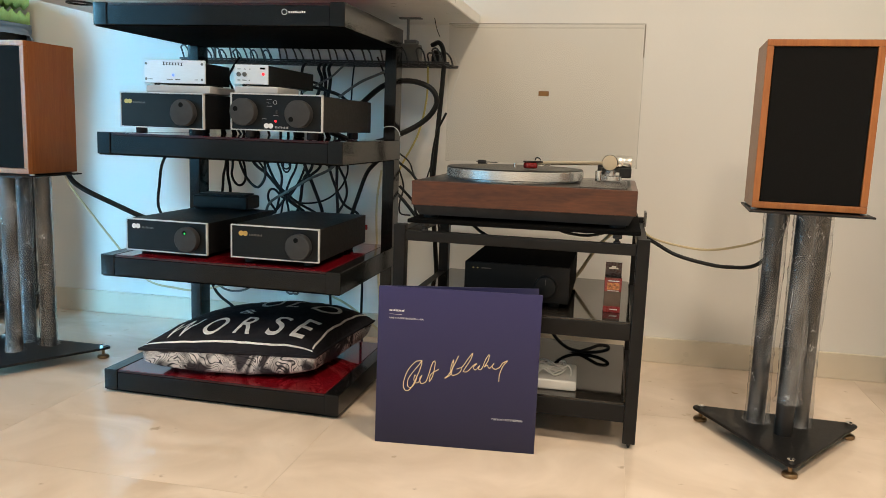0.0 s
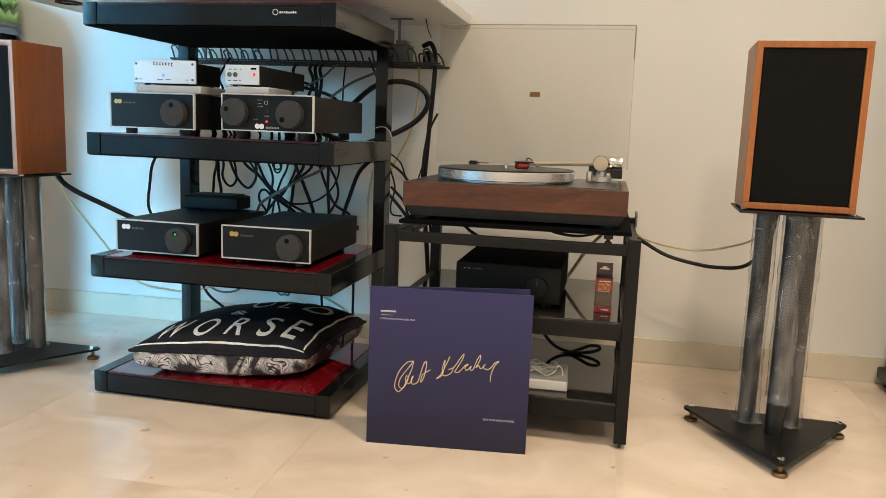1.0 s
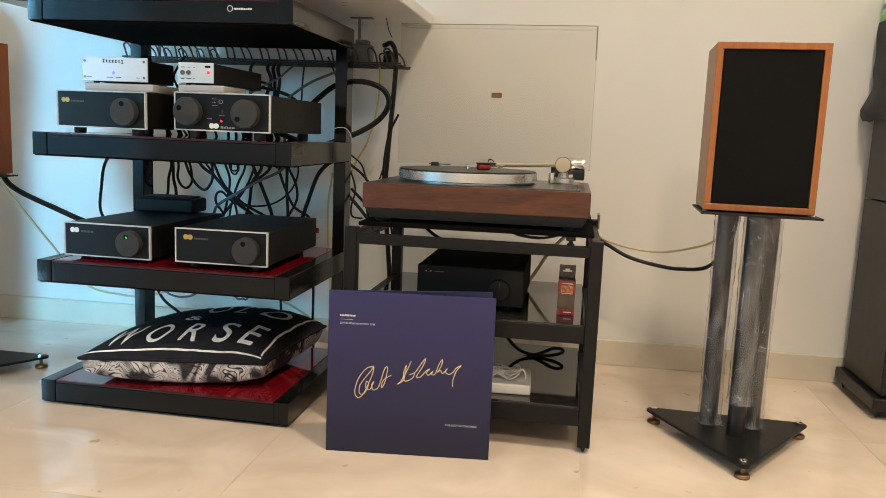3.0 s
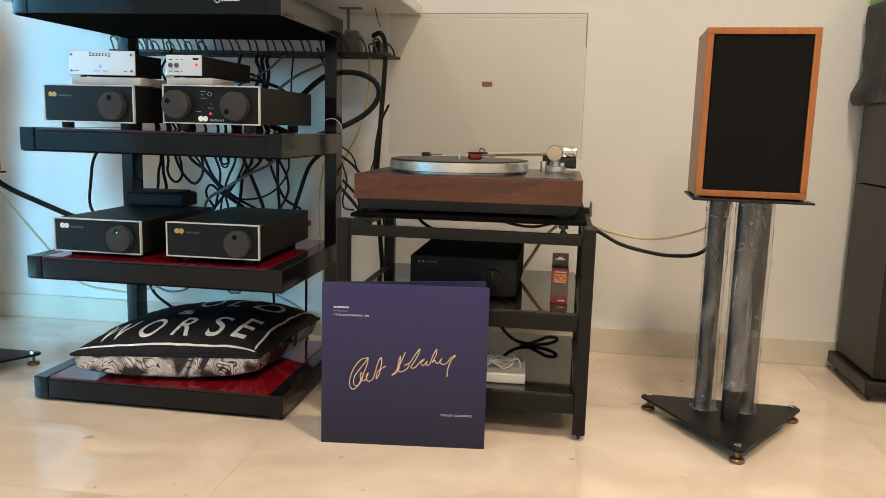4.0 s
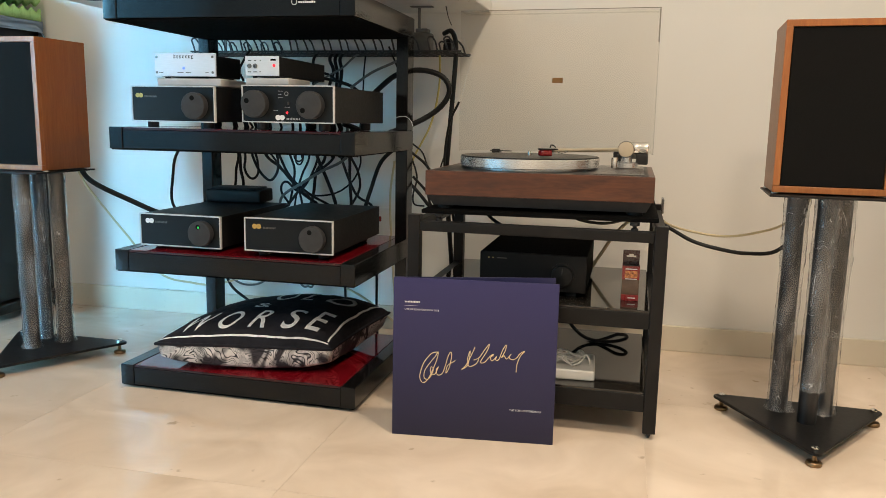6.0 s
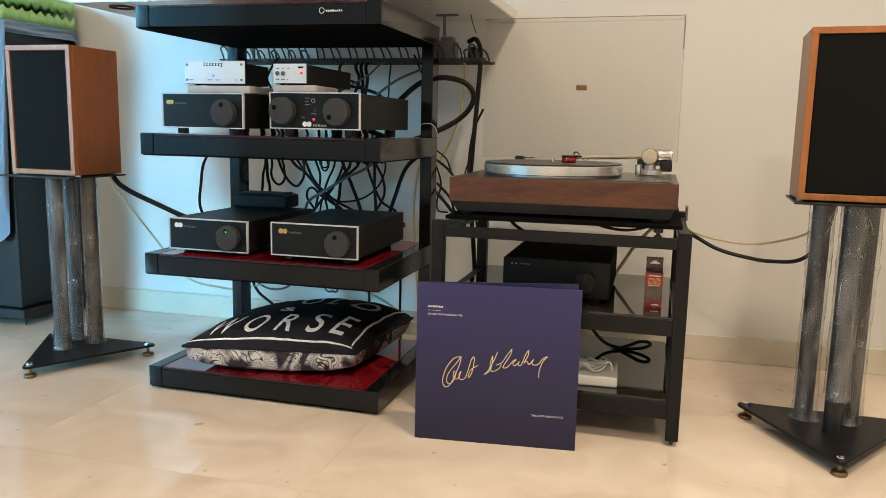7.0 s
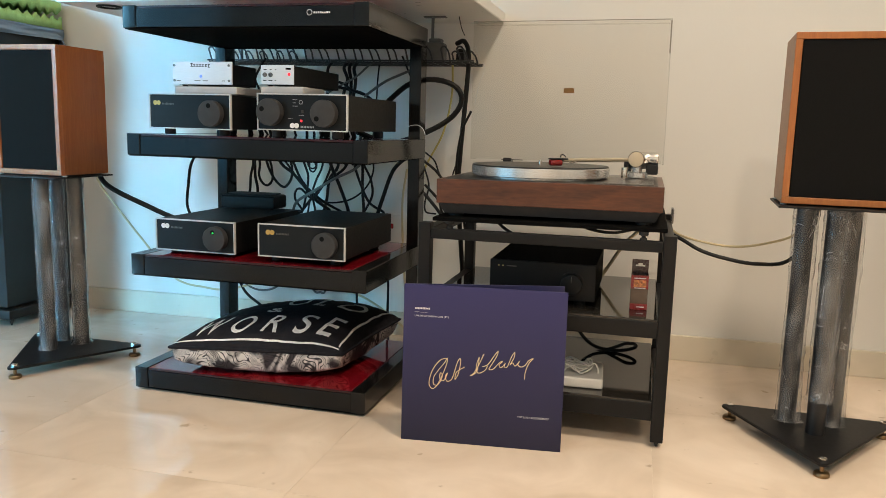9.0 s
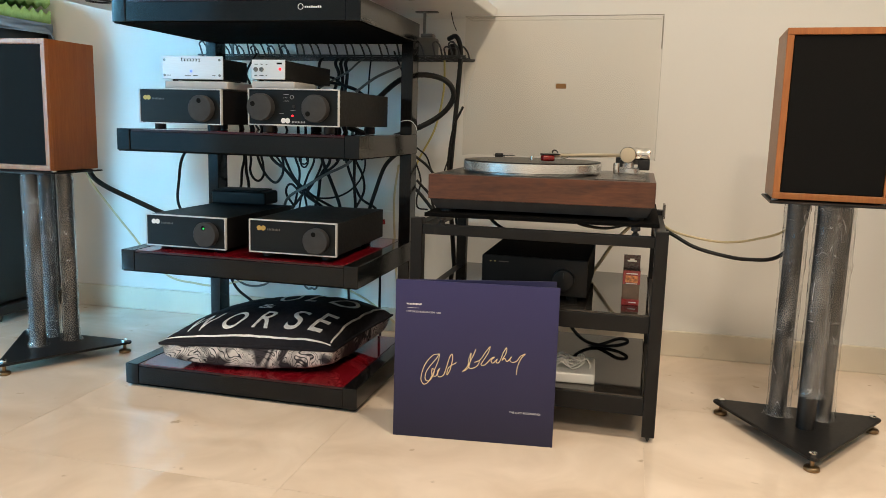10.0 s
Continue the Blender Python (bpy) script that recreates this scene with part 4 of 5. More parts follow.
part("bearing_ring", lathe([(0.0168, -0.006), (0.0178, -0.006), (0.0178, 0.0045), (0.0168, 0.0055)], Matrix.Translation((AX - 0.002, AY - 0.016, AZ + 0.004)) @ FACE, 28, None, True), M["dark_metal"], arm, "dark bearing ring")
part("counterweight_ring", lathe([(0.009, 0.0), (0.0135, 0.001), (0.0145, 0.004), (0.0145, 0.014), (0.0125, 0.016), (0.0125, 0.020), (0.0145, 0.022), (0.0145, 0.034), (0.013, 0.036), (0, 0.036)], Matrix.Translation((AX + 0.010, AY + 0.006, AZ + 0.006)) @ pose(0, 0, 0, 0, 90, 0), 28), M["chrome"], arm)
part("headshell", box(-0.030, 0.010, -0.008, 0.008, 0.001, 0.0042, 0.0010), M["rubber"], arm).matrix_basis = Matrix.Translation(end) @ pose(0, 0, 0, 0, 0, 36)
part("cartridge", box(-0.030, -0.002, -0.0085, 0.0085, -0.0118, 0.0012, 0.0042), M["cart_red"], arm, "red cartridge").matrix_basis = Matrix.Translation(end) @ pose(0, 0, 0, 0, 0, 36)
part("finger_lift", tube([end + Vector((-0.004, -0.003, 0.006)), end + Vector((-0.002, -0.008, 0.011)), end + Vector((0.004, -0.014, 0.011)), end + Vector((0.009, -0.018, 0.007))], 0.0013, 6, 5), M["rubber"], arm)
part("arm_wire", tube([end + Vector((0.010, 0.004, -0.002)), end + Vector((0.020, 0.008, -0.005)), end + Vector((0.030, 0.018, -0.001))], 0.0014, 6, 5), M["chrome"], arm)
# lid, opened upright at the back: a pane with four walls that point forward
LZ0, LZ1 = 0.099, 0.424
lid = part("lid", box(0.004, PW - 0.004, PD + 0.004, PD + 0.0072, LZ0, LZ1), M["acrylic"], tt, "clear acrylic lid standing open")
for q in (box(0.0, 0.0032, PD - 0.058, PD + 0.0072, LZ0, LZ1), box(PW - 0.0032, PW, PD - 0.058, PD + 0.0072, LZ0, LZ1), box(0.0035, PW - 0.0035, PD - 0.058, PD + 0.0037, LZ1 - 0.0032, LZ1)):
    part("lid_wall", q, M["acrylic"], lid)
part("lid_rim", box(0.0, PW, PD - 0.0600, PD - 0.0582, LZ1 - 0.0016, LZ1), M["acrylic_edge"], lid)
part("lid_rim", box(PW - 0.0030, PW, PD - 0.0600, PD - 0.0582, LZ0 + 0.25, LZ1 - 0.0034), M["acrylic_edge"], lid)
part("lid_plate", box(PW / 2 - 0.0145, PW / 2 + 0.0105, PD + 0.0025, PD + 0.0037, 0.262, 0.274, 0.0004), M["brass"], lid, "small bronze name plate")
for hx in (0.08, PW - 0.08):
    part("hinge", box(hx - 0.010, hx + 0.010, PD + 0.0005, PD + 0.010, 0.058, LZ0 + 0.004, 0.002), M["rubber"], tt)

for ob in tt.children:
    if not ob.name.startswith("foot"):
        ob.matrix_basis = pose(0, 0, 0.0040 if ob.name.startswith("sub_base") else 0.0092) @ ob.matrix_basis
# ---------------------------------------------------------------- on the stand's shelves
am = thing("integrated_amplifier", pose(-0.363, 0.055, 0.2595), "compact dark grey amplifier with a round dial on glass", "amplifier")
part("body", box(0, 0.220, 0.006, 0.27, 0.010, 0.087, 0.003), M["plate_black"], am)
part("fascia", box(0, 0.220, 0, 0.0055, 0.010, 0.087, 0.002), M["fascia"], am)
dial = part("dial", lathe([(0.0260, 0), (0.0260, 0.001), (0.0225, 0.0012), (0.0220, 0.011), (0.0205, 0.0125), (0, 0.0125)], Matrix.Translation((0.172, 0, 0.045)) @ FACE, 40), M["fascia"], am, "round dial")
part("pointer", box(0.1714, 0.1726, -0.0134, -0.0124, 0.050, 0.062), M["dim_ink"], dial)
for bx, bw in ((0.017, 0.003), (0.026, 0.003), (0.036, 0.020)):
    part("print_mark", box(bx, bx + bw, -0.0006, 0, 0.0735, 0.0755), M["cable_yellow"] if bw < 0.01 else M["dim_ink"], am)
for fx in (0.025, 0.188):
    for fy in (0.03, 0.24):
        part("foot", rod(0.012, 0.0105, pose(fx, fy, 0), 16), M["rubber"], am)
bx = thing("cartridge_box", pose(-0.0560, 0.080, 0.2595, 0, 0, 2) @ Matrix.Diagonal((1.0, 1.0, 0.955, 1.0)), "small red hanging retail box with dark tab", "box")
part("body", box(-0.0168, 0.0168, -0.015, 0.015, 0.0002, 0.076, 0.001), M["box_brown"], bx)
part("label_band", box(-0.0171, 0.0171, -0.0153, 0.0153, 0.046, 0.0758, 0.0006), M["box_red"], bx)
part("label_band", box(-0.0171, 0.0171, -0.0153, 0.0153, 0.0003, 0.014, 0.0006), M["box_red"], bx)
part("picture", box(-0.012, 0.013, -0.0160, -0.0154, 0.050, 0.065), M["box_orange"], bx)
part("print_mark", box(-0.011, 0.012, -0.0160, -0.0154, 0.068, 0.0700), M["white_ink"], bx)
part("print_mark", box(-0.011, 0.012, -0.0160, -0.0154, 0.0470, 0.0485), M["white_ink"], bx)
part("print_mark", box(-0.004, 0.011, -0.0160, -0.0154, 0.0060, 0.0082), M["pillow_ink"], bx)
tab = box(-0.0165, 0.0165, 0.012, 0.0132, 0.076, 0.090)
tab = box(-0.0165, -0.0095, 0.012, 0.0132, 0.090, 0.097, bm=tab)
tab = box(0.0095, 0.0165, 0.012, 0.0132, 0.090, 0.097, bm=tab)
tab = box(-0.0095, -0.0045, 0.012, 0.0132, 0.0935, 0.097, bm=tab)
tab = box(0.0045, 0.0095, 0.012, 0.0132, 0.0935, 0.097, bm=tab)
tab = box(-0.0165, 0.0165, 0.012, 0.0132, 0.097, 0.105, bm=tab)
part("hang_tab", tab, M["box_dark"], bx, "dark tab with a hanging slot")
wbk = thing("white_adapter", pose(-0.168, 0.085, 0.0955, 0, 0, 3), "flat white power brick on the lower glass shelf", "adapter")
part("body", box(-0.05, 0.05, -0.062, 0.062, 0, 0.022, 0.004), M["white_plastic"], wbk)
knot = []
for k in range(40):
    a = k * 0.75
    knot.append((-0.175 + 0.028 * math.cos(a) * (1 + 0.3 * math.sin(k * 1.7)), 0.075 + 0.03 * math.sin(a * 1.13), 0.128 + 0.008 * math.sin(k * 2.3)))
solid("white_lead", tube([(-0.20, 0.14, 0.1035)] + knot + [(-0.15, 0.06, 0.135), (-0.135, 0.06, 0.140), (-0.128, 0.06, 0.128), (-0.128, 0.058, 0.1195)], 0.0016, 6, 5), M["white_plastic"], None, "thin white cord in a loose bundle on the brick", "cord")
solid("black_lead", tube([(-0.20, 0.325, 0.266), (-0.20, 0.445, 0.25), (-0.20, 0.43, 0.19), (-0.195, 0.320, 0.155), (-0.178, 0.320, 0.125), (-0.150, 0.320, 0.105), (-0.111, 0.320, 0.099), (-0.077, 0.320, 0.103), (-0.056, 0.320, 0.112), (-0.059, 0.320, 0.119), (-0.078, 0.320, 0.119), (-0.102, 0.320, 0.108), (-0.138, 0.320, 0.094), (-0.181, 0.320, 0.087)], 0.0040, 8, 8), M["cable_black"], None, "black power cord looped on the lower shelf", "cable")

# ---------------------------------------------------------------- record sleeve, a gatefold standing ajar
S = 0.315
sl = thing("record_sleeve", pose(-0.4963, -0.1237, 0, -1.0, 0, 6.2), "indigo gatefold record sleeve with gold scrawl, standing ajar", "record sleeve")
part("front_cover", box(0, S, 0, 0.0028, 0, S, 0.0006), M["sleeve_fade"], sl, "card fading from violet at its head to midnight blue at its foot")
bc = part("back_cover", box(0.001, S, 0, 0.0028, 0, S, 0.0006), M["sleeve"], sl)
bc.matrix_basis = pose(0, 0.0032, 0, 0, 0, 11.5)
for words, x0, x1, z0, z1, mm in (("LIVE IN SCHEVENINGEN 1958", 0.0222, 0.0890, 0.2518, 0.2552, "white_ink"), ("THE LOST RECORDINGS", 0.229, 0.2895, 0.0630, 0.0668, "white_ink")):
    b, (a0, a1, c0, c1) = letters(words)
    for v in b.verts:
        v.co = Vector((x0 + (v.co.x - a0) / (a1 - a0) * (x1 - x0), -0.0005, z0 + (v.co.y - c0) / (c1 - c0) * (z1 - z0)))
    part("title_line", b, M[mm], sl, "", 0)
part("print_mark", word_bars(0.0222, 0.0520, 0.2667, 0.2702, -0.0006, -0.0001, 10, 0.30, 2), M["white_ink"], sl)
part("print_mark", box(0.0222, 0.0465, -0.0006, -0.0001, 0.2606, 0.2610), M["white_ink"], sl)


def scrawl(pts):
    part("gold_scrawl", tube([(x, -0.0003, z) for x, z in pts], 0.00082, 6, 9), M["gold"], sl, "thin gold scrawl")


scrawl([(0.088, 0.172), (0.076, 0.168), (0.063, 0.152), (0.056, 0.134), (0.054, 0.118), (0.060, 0.109), (0.069, 0.115), (0.079, 0.136), (0.087, 0.158), (0.089, 0.172), (0.083, 0.162), (0.071, 0.146), (0.063, 0.132), (0.063, 0.118), (0.072, 0.118), (0.080, 0.135), (0.076, 0.142), (0.075, 0.130), (0.083, 0.127), (0.090, 0.142), (0.086, 0.136), (0.089, 0.126), (0.098, 0.130), (0.103, 0.144), (0.109, 0.166), (0.114, 0.173), (0.115, 0.164), (0.111, 0.142), (0.105, 0.131), (0.108, 0.146), (0.123, 0.157)])
scrawl([(0.160, 0.186), (0.151, 0.164), (0.142, 0.147), (0.135, 0.140), (0.147, 0.150), (0.151, 0.178), (0.146, 0.160), (0.150, 0.147), (0.163, 0.153), (0.167, 0.163), (0.158, 0.160), (0.169, 0.166), (0.179, 0.182), (0.187, 0.193), (0.184, 0.181), (0.174, 0.163), (0.171, 0.156), (0.179, 0.157), (0.190, 0.170), (0.196, 0.173), (0.190, 0.166), (0.194, 0.161), (0.202, 0.170)])
scrawl([(0.202, 0.170), (0.200, 0.163), (0.206, 0.164), (0.213, 0.183), (0.219, 0.193), (0.218, 0.182), (0.211, 0.168), (0.216, 0.172), (0.221, 0.166), (0.229, 0.176), (0.226, 0.169), (0.232, 0.165), (0.240, 0.169), (0.246, 0.178), (0.255, 0.183), (0.247, 0.173), (0.241, 0.156), (0.240, 0.141)])


# ---------------------------------------------------------------- small speakers on wrapped stands
def small_speaker(m, label, w, h):
    d, t = 0.166, 0.0125
    s = thing("bookshelf_speaker", m, label, "speaker", "pair of bookshelf speakers")
    cab = box(0, w, 0.012, d, 0, h, 0.0012)
    part("cabinet", cab, M["cherry"], s, "cherry veneer cabinet")
    fr = box(0, w, 0, 0.0118, 0, t, 0.001)
    fr = box(0, w, 0, 0.0118, h - t, h, 0.001, bm=fr)
    fr = box(0, t, 0, 0.0118, t, h - t, 0.001, bm=fr)
    fr = box(w - t, w, 0, 0.0118, t, h - t, 0.001, bm=fr)
    part("front_frame", fr, M["cherry_edge"], s, "cherry wood front frame")
    part("grille", box(t + 0.0008, w - t - 0.0008, 0.003, 0.0115, t + 0.0008, h - t - 0.0008, 0.002), M["grille"], s, "black cloth grille")
    part("terminal_plate", box(w / 2 - 0.03, w / 2 + 0.03, d, d + 0.003, 0.05, 0.11, 0.001), M["rubber"], s)
    return s


small_speaker(pose(0.1975, 0.0808, 0.4894, 0, 0, -3.5), "cherry wood bookshelf speaker with black grille on wrapped stand", 0.203, 0.320)
small_speaker(pose(-1.6448, 0.0861, 0.4739, 0, 0, -1.8), "cherry wood bookshelf speaker with black grille in cool daylight", 0.196, 0.316)


def rounded_triangle(pts, r=0.012, k=5):
    out = []
    for i, p in enumerate(pts):
        p, a, c = Vector(p), Vector(pts[i - 1]), Vector(pts[(i + 1) % 3])
        da, dc = (a - p).normalized(), (c - p).normalized()
        half = da.angle(dc) / 2
        back = r / math.tan(half)
        mid = p + (da + dc).normalized() * (r / math.sin(half))
        s, e = p + da * back - mid, p + dc * back - mid
        for j in range(k + 1):
            v = s.lerp(e, j / k).normalized() * r
            out.append((mid.x + v.x, mid.y + v.y))
    return out


def film_sleeve(r, z0, z1, seed, seg=44, rows=110):
    """A loose film tube, pulled into creases that run aslant."""
    b = bmesh.new()
    g = []
    ties = (z1 - 0.02, z0 + (z1 - z0) * (0.36 + 0.2 * noise.noise(Vector((seed, 0.3, 0.7)))), z0 + (z1 - z0) * 0.72)
    for j in range(rows + 1):
        z = z0 + (z1 - z0) * j / rows
        ring = []
        for i in range(seg):
            a = 2 * math.pi * i / seg
            q = Vector((math.cos(a) * 1.3, math.sin(a) * 1.3 + seed * 9, z * 9))
            loose = 0.05 * (noise.noise(q) + 0.4)
            crease = (1 - abs(noise.noise(q * 2.3 + Vector((0, 0, 5))))) ** 6 * 0.0009 + (1 - abs(noise.noise(q * 4.6))) ** 8 * 0.0005
            side = math.cos(a + 0.35 * math.sin(seed * 5))
            flap = (0.0042 if side > 0 else 0.0020) * (1 + 0.9 * noise.noise(Vector((seed, side, z * 7)))) * abs(side) ** 12
            tie = sum(math.exp(-((z - zt) / 0.012) ** 2) for zt in ties)
            crease += 0.0022 * tie * (0.4 + noise.noise(Vector((math.cos(a) * 0.7, math.sin(a) * 0.7 + seed, z * 95))))
            hem = 0.006 * math.exp(-(z - z0) / 0.005) * (1 + noise.noise(q * 3))
            rr = r * (1 + max(0.0, loose)) + crease + flap + hem
            ring.append(b.verts.new((rr * math.cos(a), rr * math.sin(a), z)))
        g.append(ring)
    for p, q in zip(g, g[1:]):
        for i in range(seg):
            b.faces.new((p[i], p[(i + 1) % seg], q[(i + 1) % seg], q[i]))
    return b


def film_crease_glints(r, z0, z1, seed, tight=18, loose=9):
    """Glints on the film's sharp folds, drawn as short bent pale threads round the tube, thickest where it is pulled
    tight.
    """
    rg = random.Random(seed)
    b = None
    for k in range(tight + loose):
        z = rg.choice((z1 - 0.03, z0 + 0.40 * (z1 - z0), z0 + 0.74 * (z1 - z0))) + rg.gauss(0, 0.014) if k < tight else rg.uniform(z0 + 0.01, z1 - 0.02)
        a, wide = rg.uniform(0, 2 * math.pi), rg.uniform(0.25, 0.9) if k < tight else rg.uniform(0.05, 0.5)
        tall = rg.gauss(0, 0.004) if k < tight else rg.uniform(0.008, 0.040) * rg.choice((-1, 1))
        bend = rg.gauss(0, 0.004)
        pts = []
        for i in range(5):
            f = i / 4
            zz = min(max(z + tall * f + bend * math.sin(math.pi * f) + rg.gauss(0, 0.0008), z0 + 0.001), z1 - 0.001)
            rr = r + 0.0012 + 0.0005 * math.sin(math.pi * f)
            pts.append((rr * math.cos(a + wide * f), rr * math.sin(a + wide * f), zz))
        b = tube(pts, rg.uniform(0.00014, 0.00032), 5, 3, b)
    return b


def speaker_stand(m, corners, columns, top, plate, label, strip):
    s = thing("speaker_stand", m, label, "speaker stand", "pair of speaker stands")
    zb = 0.024
    part("base_plate", prism(rounded_triangle(corners), zb, zb + 0.006, 0.0012), M["black_tube"], s)
    for x, y in corners:
        c = Vector((sum(p[0] for p in corners) / 3, sum(p[1] for p in corners) / 3))
        p = Vector((x, y)).lerp(c, 0.15)
        f = part("foot", lathe([(0.0, 0), (0.0125, 0.0), (0.0145, 0.0015), (0.0145, 0.006), (0.012, 0.009), (0.004, 0.010), (0.004, zb)], pose(p.x, p.y, 0), 22), M["bronze"], s, "bronze levelling foot")
        part("nut", lathe([(0.0075, zb + 0.006), (0.0075, zb + 0.011), (0.004, zb + 0.013), (0, zb + 0.013)], pose(p.x, p.y, 0), 6), M["chrome"], f)
    for k, (x, y, r) in enumerate(columns):
        col = part("column", rod(r, top - 0.004 - zb - 0.006, pose(x, y, zb + 0.006), 28), M["column"], s, "dark steel column")
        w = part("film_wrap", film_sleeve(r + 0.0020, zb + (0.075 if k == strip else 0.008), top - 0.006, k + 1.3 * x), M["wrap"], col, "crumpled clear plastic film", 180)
        w.matrix_basis = pose(x, y, 0)
        # highlights of the folds, added as thin pale tubes
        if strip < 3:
            folds = part("crease", film_crease_glints(r + 0.0022, zb + (0.080 if k == strip else 0.012), top - 0.008, 11 * k + int(abs(x) * 97)), M["film_glint"], w, "", 180)
            tagged(folds, "fine pale threads drawn as the glints on the film's folds", kind="stuff")
    x0, x1, y0, y1, yaw = plate
    tp = part("top_plate", box(0, x1 - x0, 0, y1 - y0, top - 0.004, top, 0.001), M["black_tube"], s)
    tp.matrix_basis = pose(x0, y0, 0, 0, 0, yaw)
    for px in (0.012, x1 - x0 - 0.012):
        for py in (0.045, y1 - y0 - 0.015):
            pd = part("pad", rod(0.006, 0.003, pose(px, py, top), 12), M["white_plastic"], tp)
    return s


speaker_stand(pose(0, 0, 0), [(0.128, 0.224), (0.289, -0.072), (0.480, 0.214)], [(0.259, 0.160, 0.0178), (0.303, 0.100, 0.0178), (0.345, 0.160, 0.0178)], 0.4862, (0.190, 0.410, 0.055, 0.255, -3.5),
              "three-column black speaker stand with columns wrapped in film", 1)
speaker_stand(pose(0, 0, 0), [(-1.655, 0.192), (-1.478, -0.098), (-1.306, 0.192)], [(-1.505, 0.072, 0.0178), (-1.467, 0.146, 0.0178), (-1.536, 0.156, 0.0178)], 0.4707, (-1.660, -1.440, 0.055, 0.258, -1.8),
              "three-column black speaker stand wrapped in film in daylight", 5)


# ---------------------------------------------------------------- tall covered towers at both ends
def foam_slab(w, d, t, flip, pitch=0.034):
    """Egg-crate foam: one bumpy face; its origin is a corner of its underside."""
    b = bmesh.new()
    nx, ny = int(w / 0.0085), int(d / 0.0085)

    def h(x, y):
        return 0.011 * math.sin(2 * math.pi * x / pitch) * math.sin(2 * math.pi * y / pitch)

    lo = [[b.verts.new((w * i / nx, d * j / ny, (h(w * i / nx, d * j / ny) + 0.011 if flip else 0))) for i in range(nx + 1)] for j in range(ny + 1)]
    hi = [[b.verts.new((w * i / nx, d * j / ny, t + (0 if flip else h(w * i / nx, d * j / ny) - 0.011))) for i in range(nx + 1)] for j in range(ny + 1)]
    for j in range(ny):
        for i in range(nx):
            b.faces.new((hi[j][i], hi[j][i + 1], hi[j + 1][i + 1], hi[j + 1][i]))
            b.faces.new((lo[j][i], lo[j + 1][i], lo[j + 1][i + 1], lo[j][i + 1]))
    for i in range(nx):
        b.faces.new((lo[0][i], lo[0][i + 1], hi[0][i + 1], hi[0][i]))
        b.faces.new((lo[ny][i + 1], lo[ny][i], hi[ny][i], hi[ny][i + 1]))
    for j in range(ny):
        b.faces.new((lo[j + 1][0], lo[j][0], hi[j][0], hi[j + 1][0]))
        b.faces.new((lo[j][nx], lo[j + 1][nx], hi[j + 1][nx], hi[j][nx]))
    return b


def drape(w, d, top, hems, seed, gap=0.006):
    """A cloth hood over a box top w by d: hems give the drop at front, right, back and left."""
    b = bmesh.new()
    nt, nd = 64, 16
    per = []
    for k in range(nt):
        s = k / nt * 4
        side, f = int(s), s - int(s)
        per.append([(f * w, 0, hems[0]), (w, f * d, hems[1]), (w - f * w, d, hems[2]), (0, d - f * d, hems[3])][side] + (k,))
    rings = []
    for j in range(nd + 1):
        ring = []
        for x, y, drop, k in per:
            dx, dy = x - w / 2, y - d / 2
            q = Vector((x * 9 + seed, y * 9, j * 0.25))
            out = gap + (0.004 + 0.022 * (j / nd) ** 2) * (0.5 + noise.noise(q)) + 0.002
            l = max(abs(dx) / (w / 2), abs(dy) / (d / 2))
            z = top + 0.004 - drop * (j / nd) * (1 + 0.06 * noise.noise(Vector((k * 0.35, seed, 0))))
            ox = out if abs(dx) > w / 2 - 1e-6 else 0
            oy = out if abs(dy) > d / 2 - 1e-6 else 0
            ring.append(b.verts.new((x + math.copysign(ox, dx), y + math.copysign(oy, dy), z)))
        rings.append(ring)
    for p, q in zip(rings, rings[1:]):
        for k in range(nt):
            b.faces.new((p[k], p[(k + 1) % nt], q[(k + 1) % nt], q[k]))
    b.faces.new(rings[0])
    return b


def tower(m, w, d, top, seams, label):
    s = thing("tower_speaker", m, label, "tower speaker", "pair of tower speakers")
    part("plinth", box(-0.018, w + 0.018, -0.014, d + 0.010, 0.022, 0.052, 0.004), M["tower"], s)
    for fx in (0.0, w):
        for fy in (0.01, d - 0.01):
            part("spike", lathe([(0, 0), (0.002, 0.001), (0.008, 0.022), (0.008, 0.023)], pose(fx, fy, 0), 12), M["dark_metal"], s)
    z = 0.055
    for q in seams + [top]:
        part("cabinet", box(0, w, 0, d, z, q - 0.003, 0.003), M["tower"], s)
        z = q
    return s


TL = pose(-2.115, 0.305, 0)
tower(TL, 0.26, 0.262, 0.880, [0.52], "tall black tower speaker under a cloth and green foam")
part_l = solid("cloth_cover", drape(0.26, 0.262, 0.882, (0.62, 0.035, 0.10, 0.62), 3.0), M["blue_cloth"], TL, "grey-blue cloth hung over the tower speaker", "cloth", smooth=180)
TR_ = pose(0.675, 0.376, 0)
tower(TR_, 0.26, 0.245, 0.925, [0.50, 0.775], "tall black tower speaker under a dark cloth and foam")
solid("cloth_cover", drape(0.26, 0.245, 0.927, (0.22, 0.14, 0.14, 0.24), 7.0), M["dark_cloth"], TR_, "dark grey cloth hood over the tower speaker", "cloth", smooth=180)
for m, lab in ((pose(-2.125, 0.285, 0.887), "green egg-crate foam sheet lying on the tower"), (pose(0.670, 0.350, 0.932), "green egg-crate foam sheet on the covered tower")):
    solid("foam_sheet", foam_slab(0.28, 0.285, 0.040, False), M["foam"], m, lab, "foam", "green foam sheets", smooth=180)
    solid("foam_sheet", foam_slab(0.28, 0.285, 0.040, True), M["foam"], m @ pose(0, 0, 0.0405), lab, "foam", "green foam sheets", smooth=180)


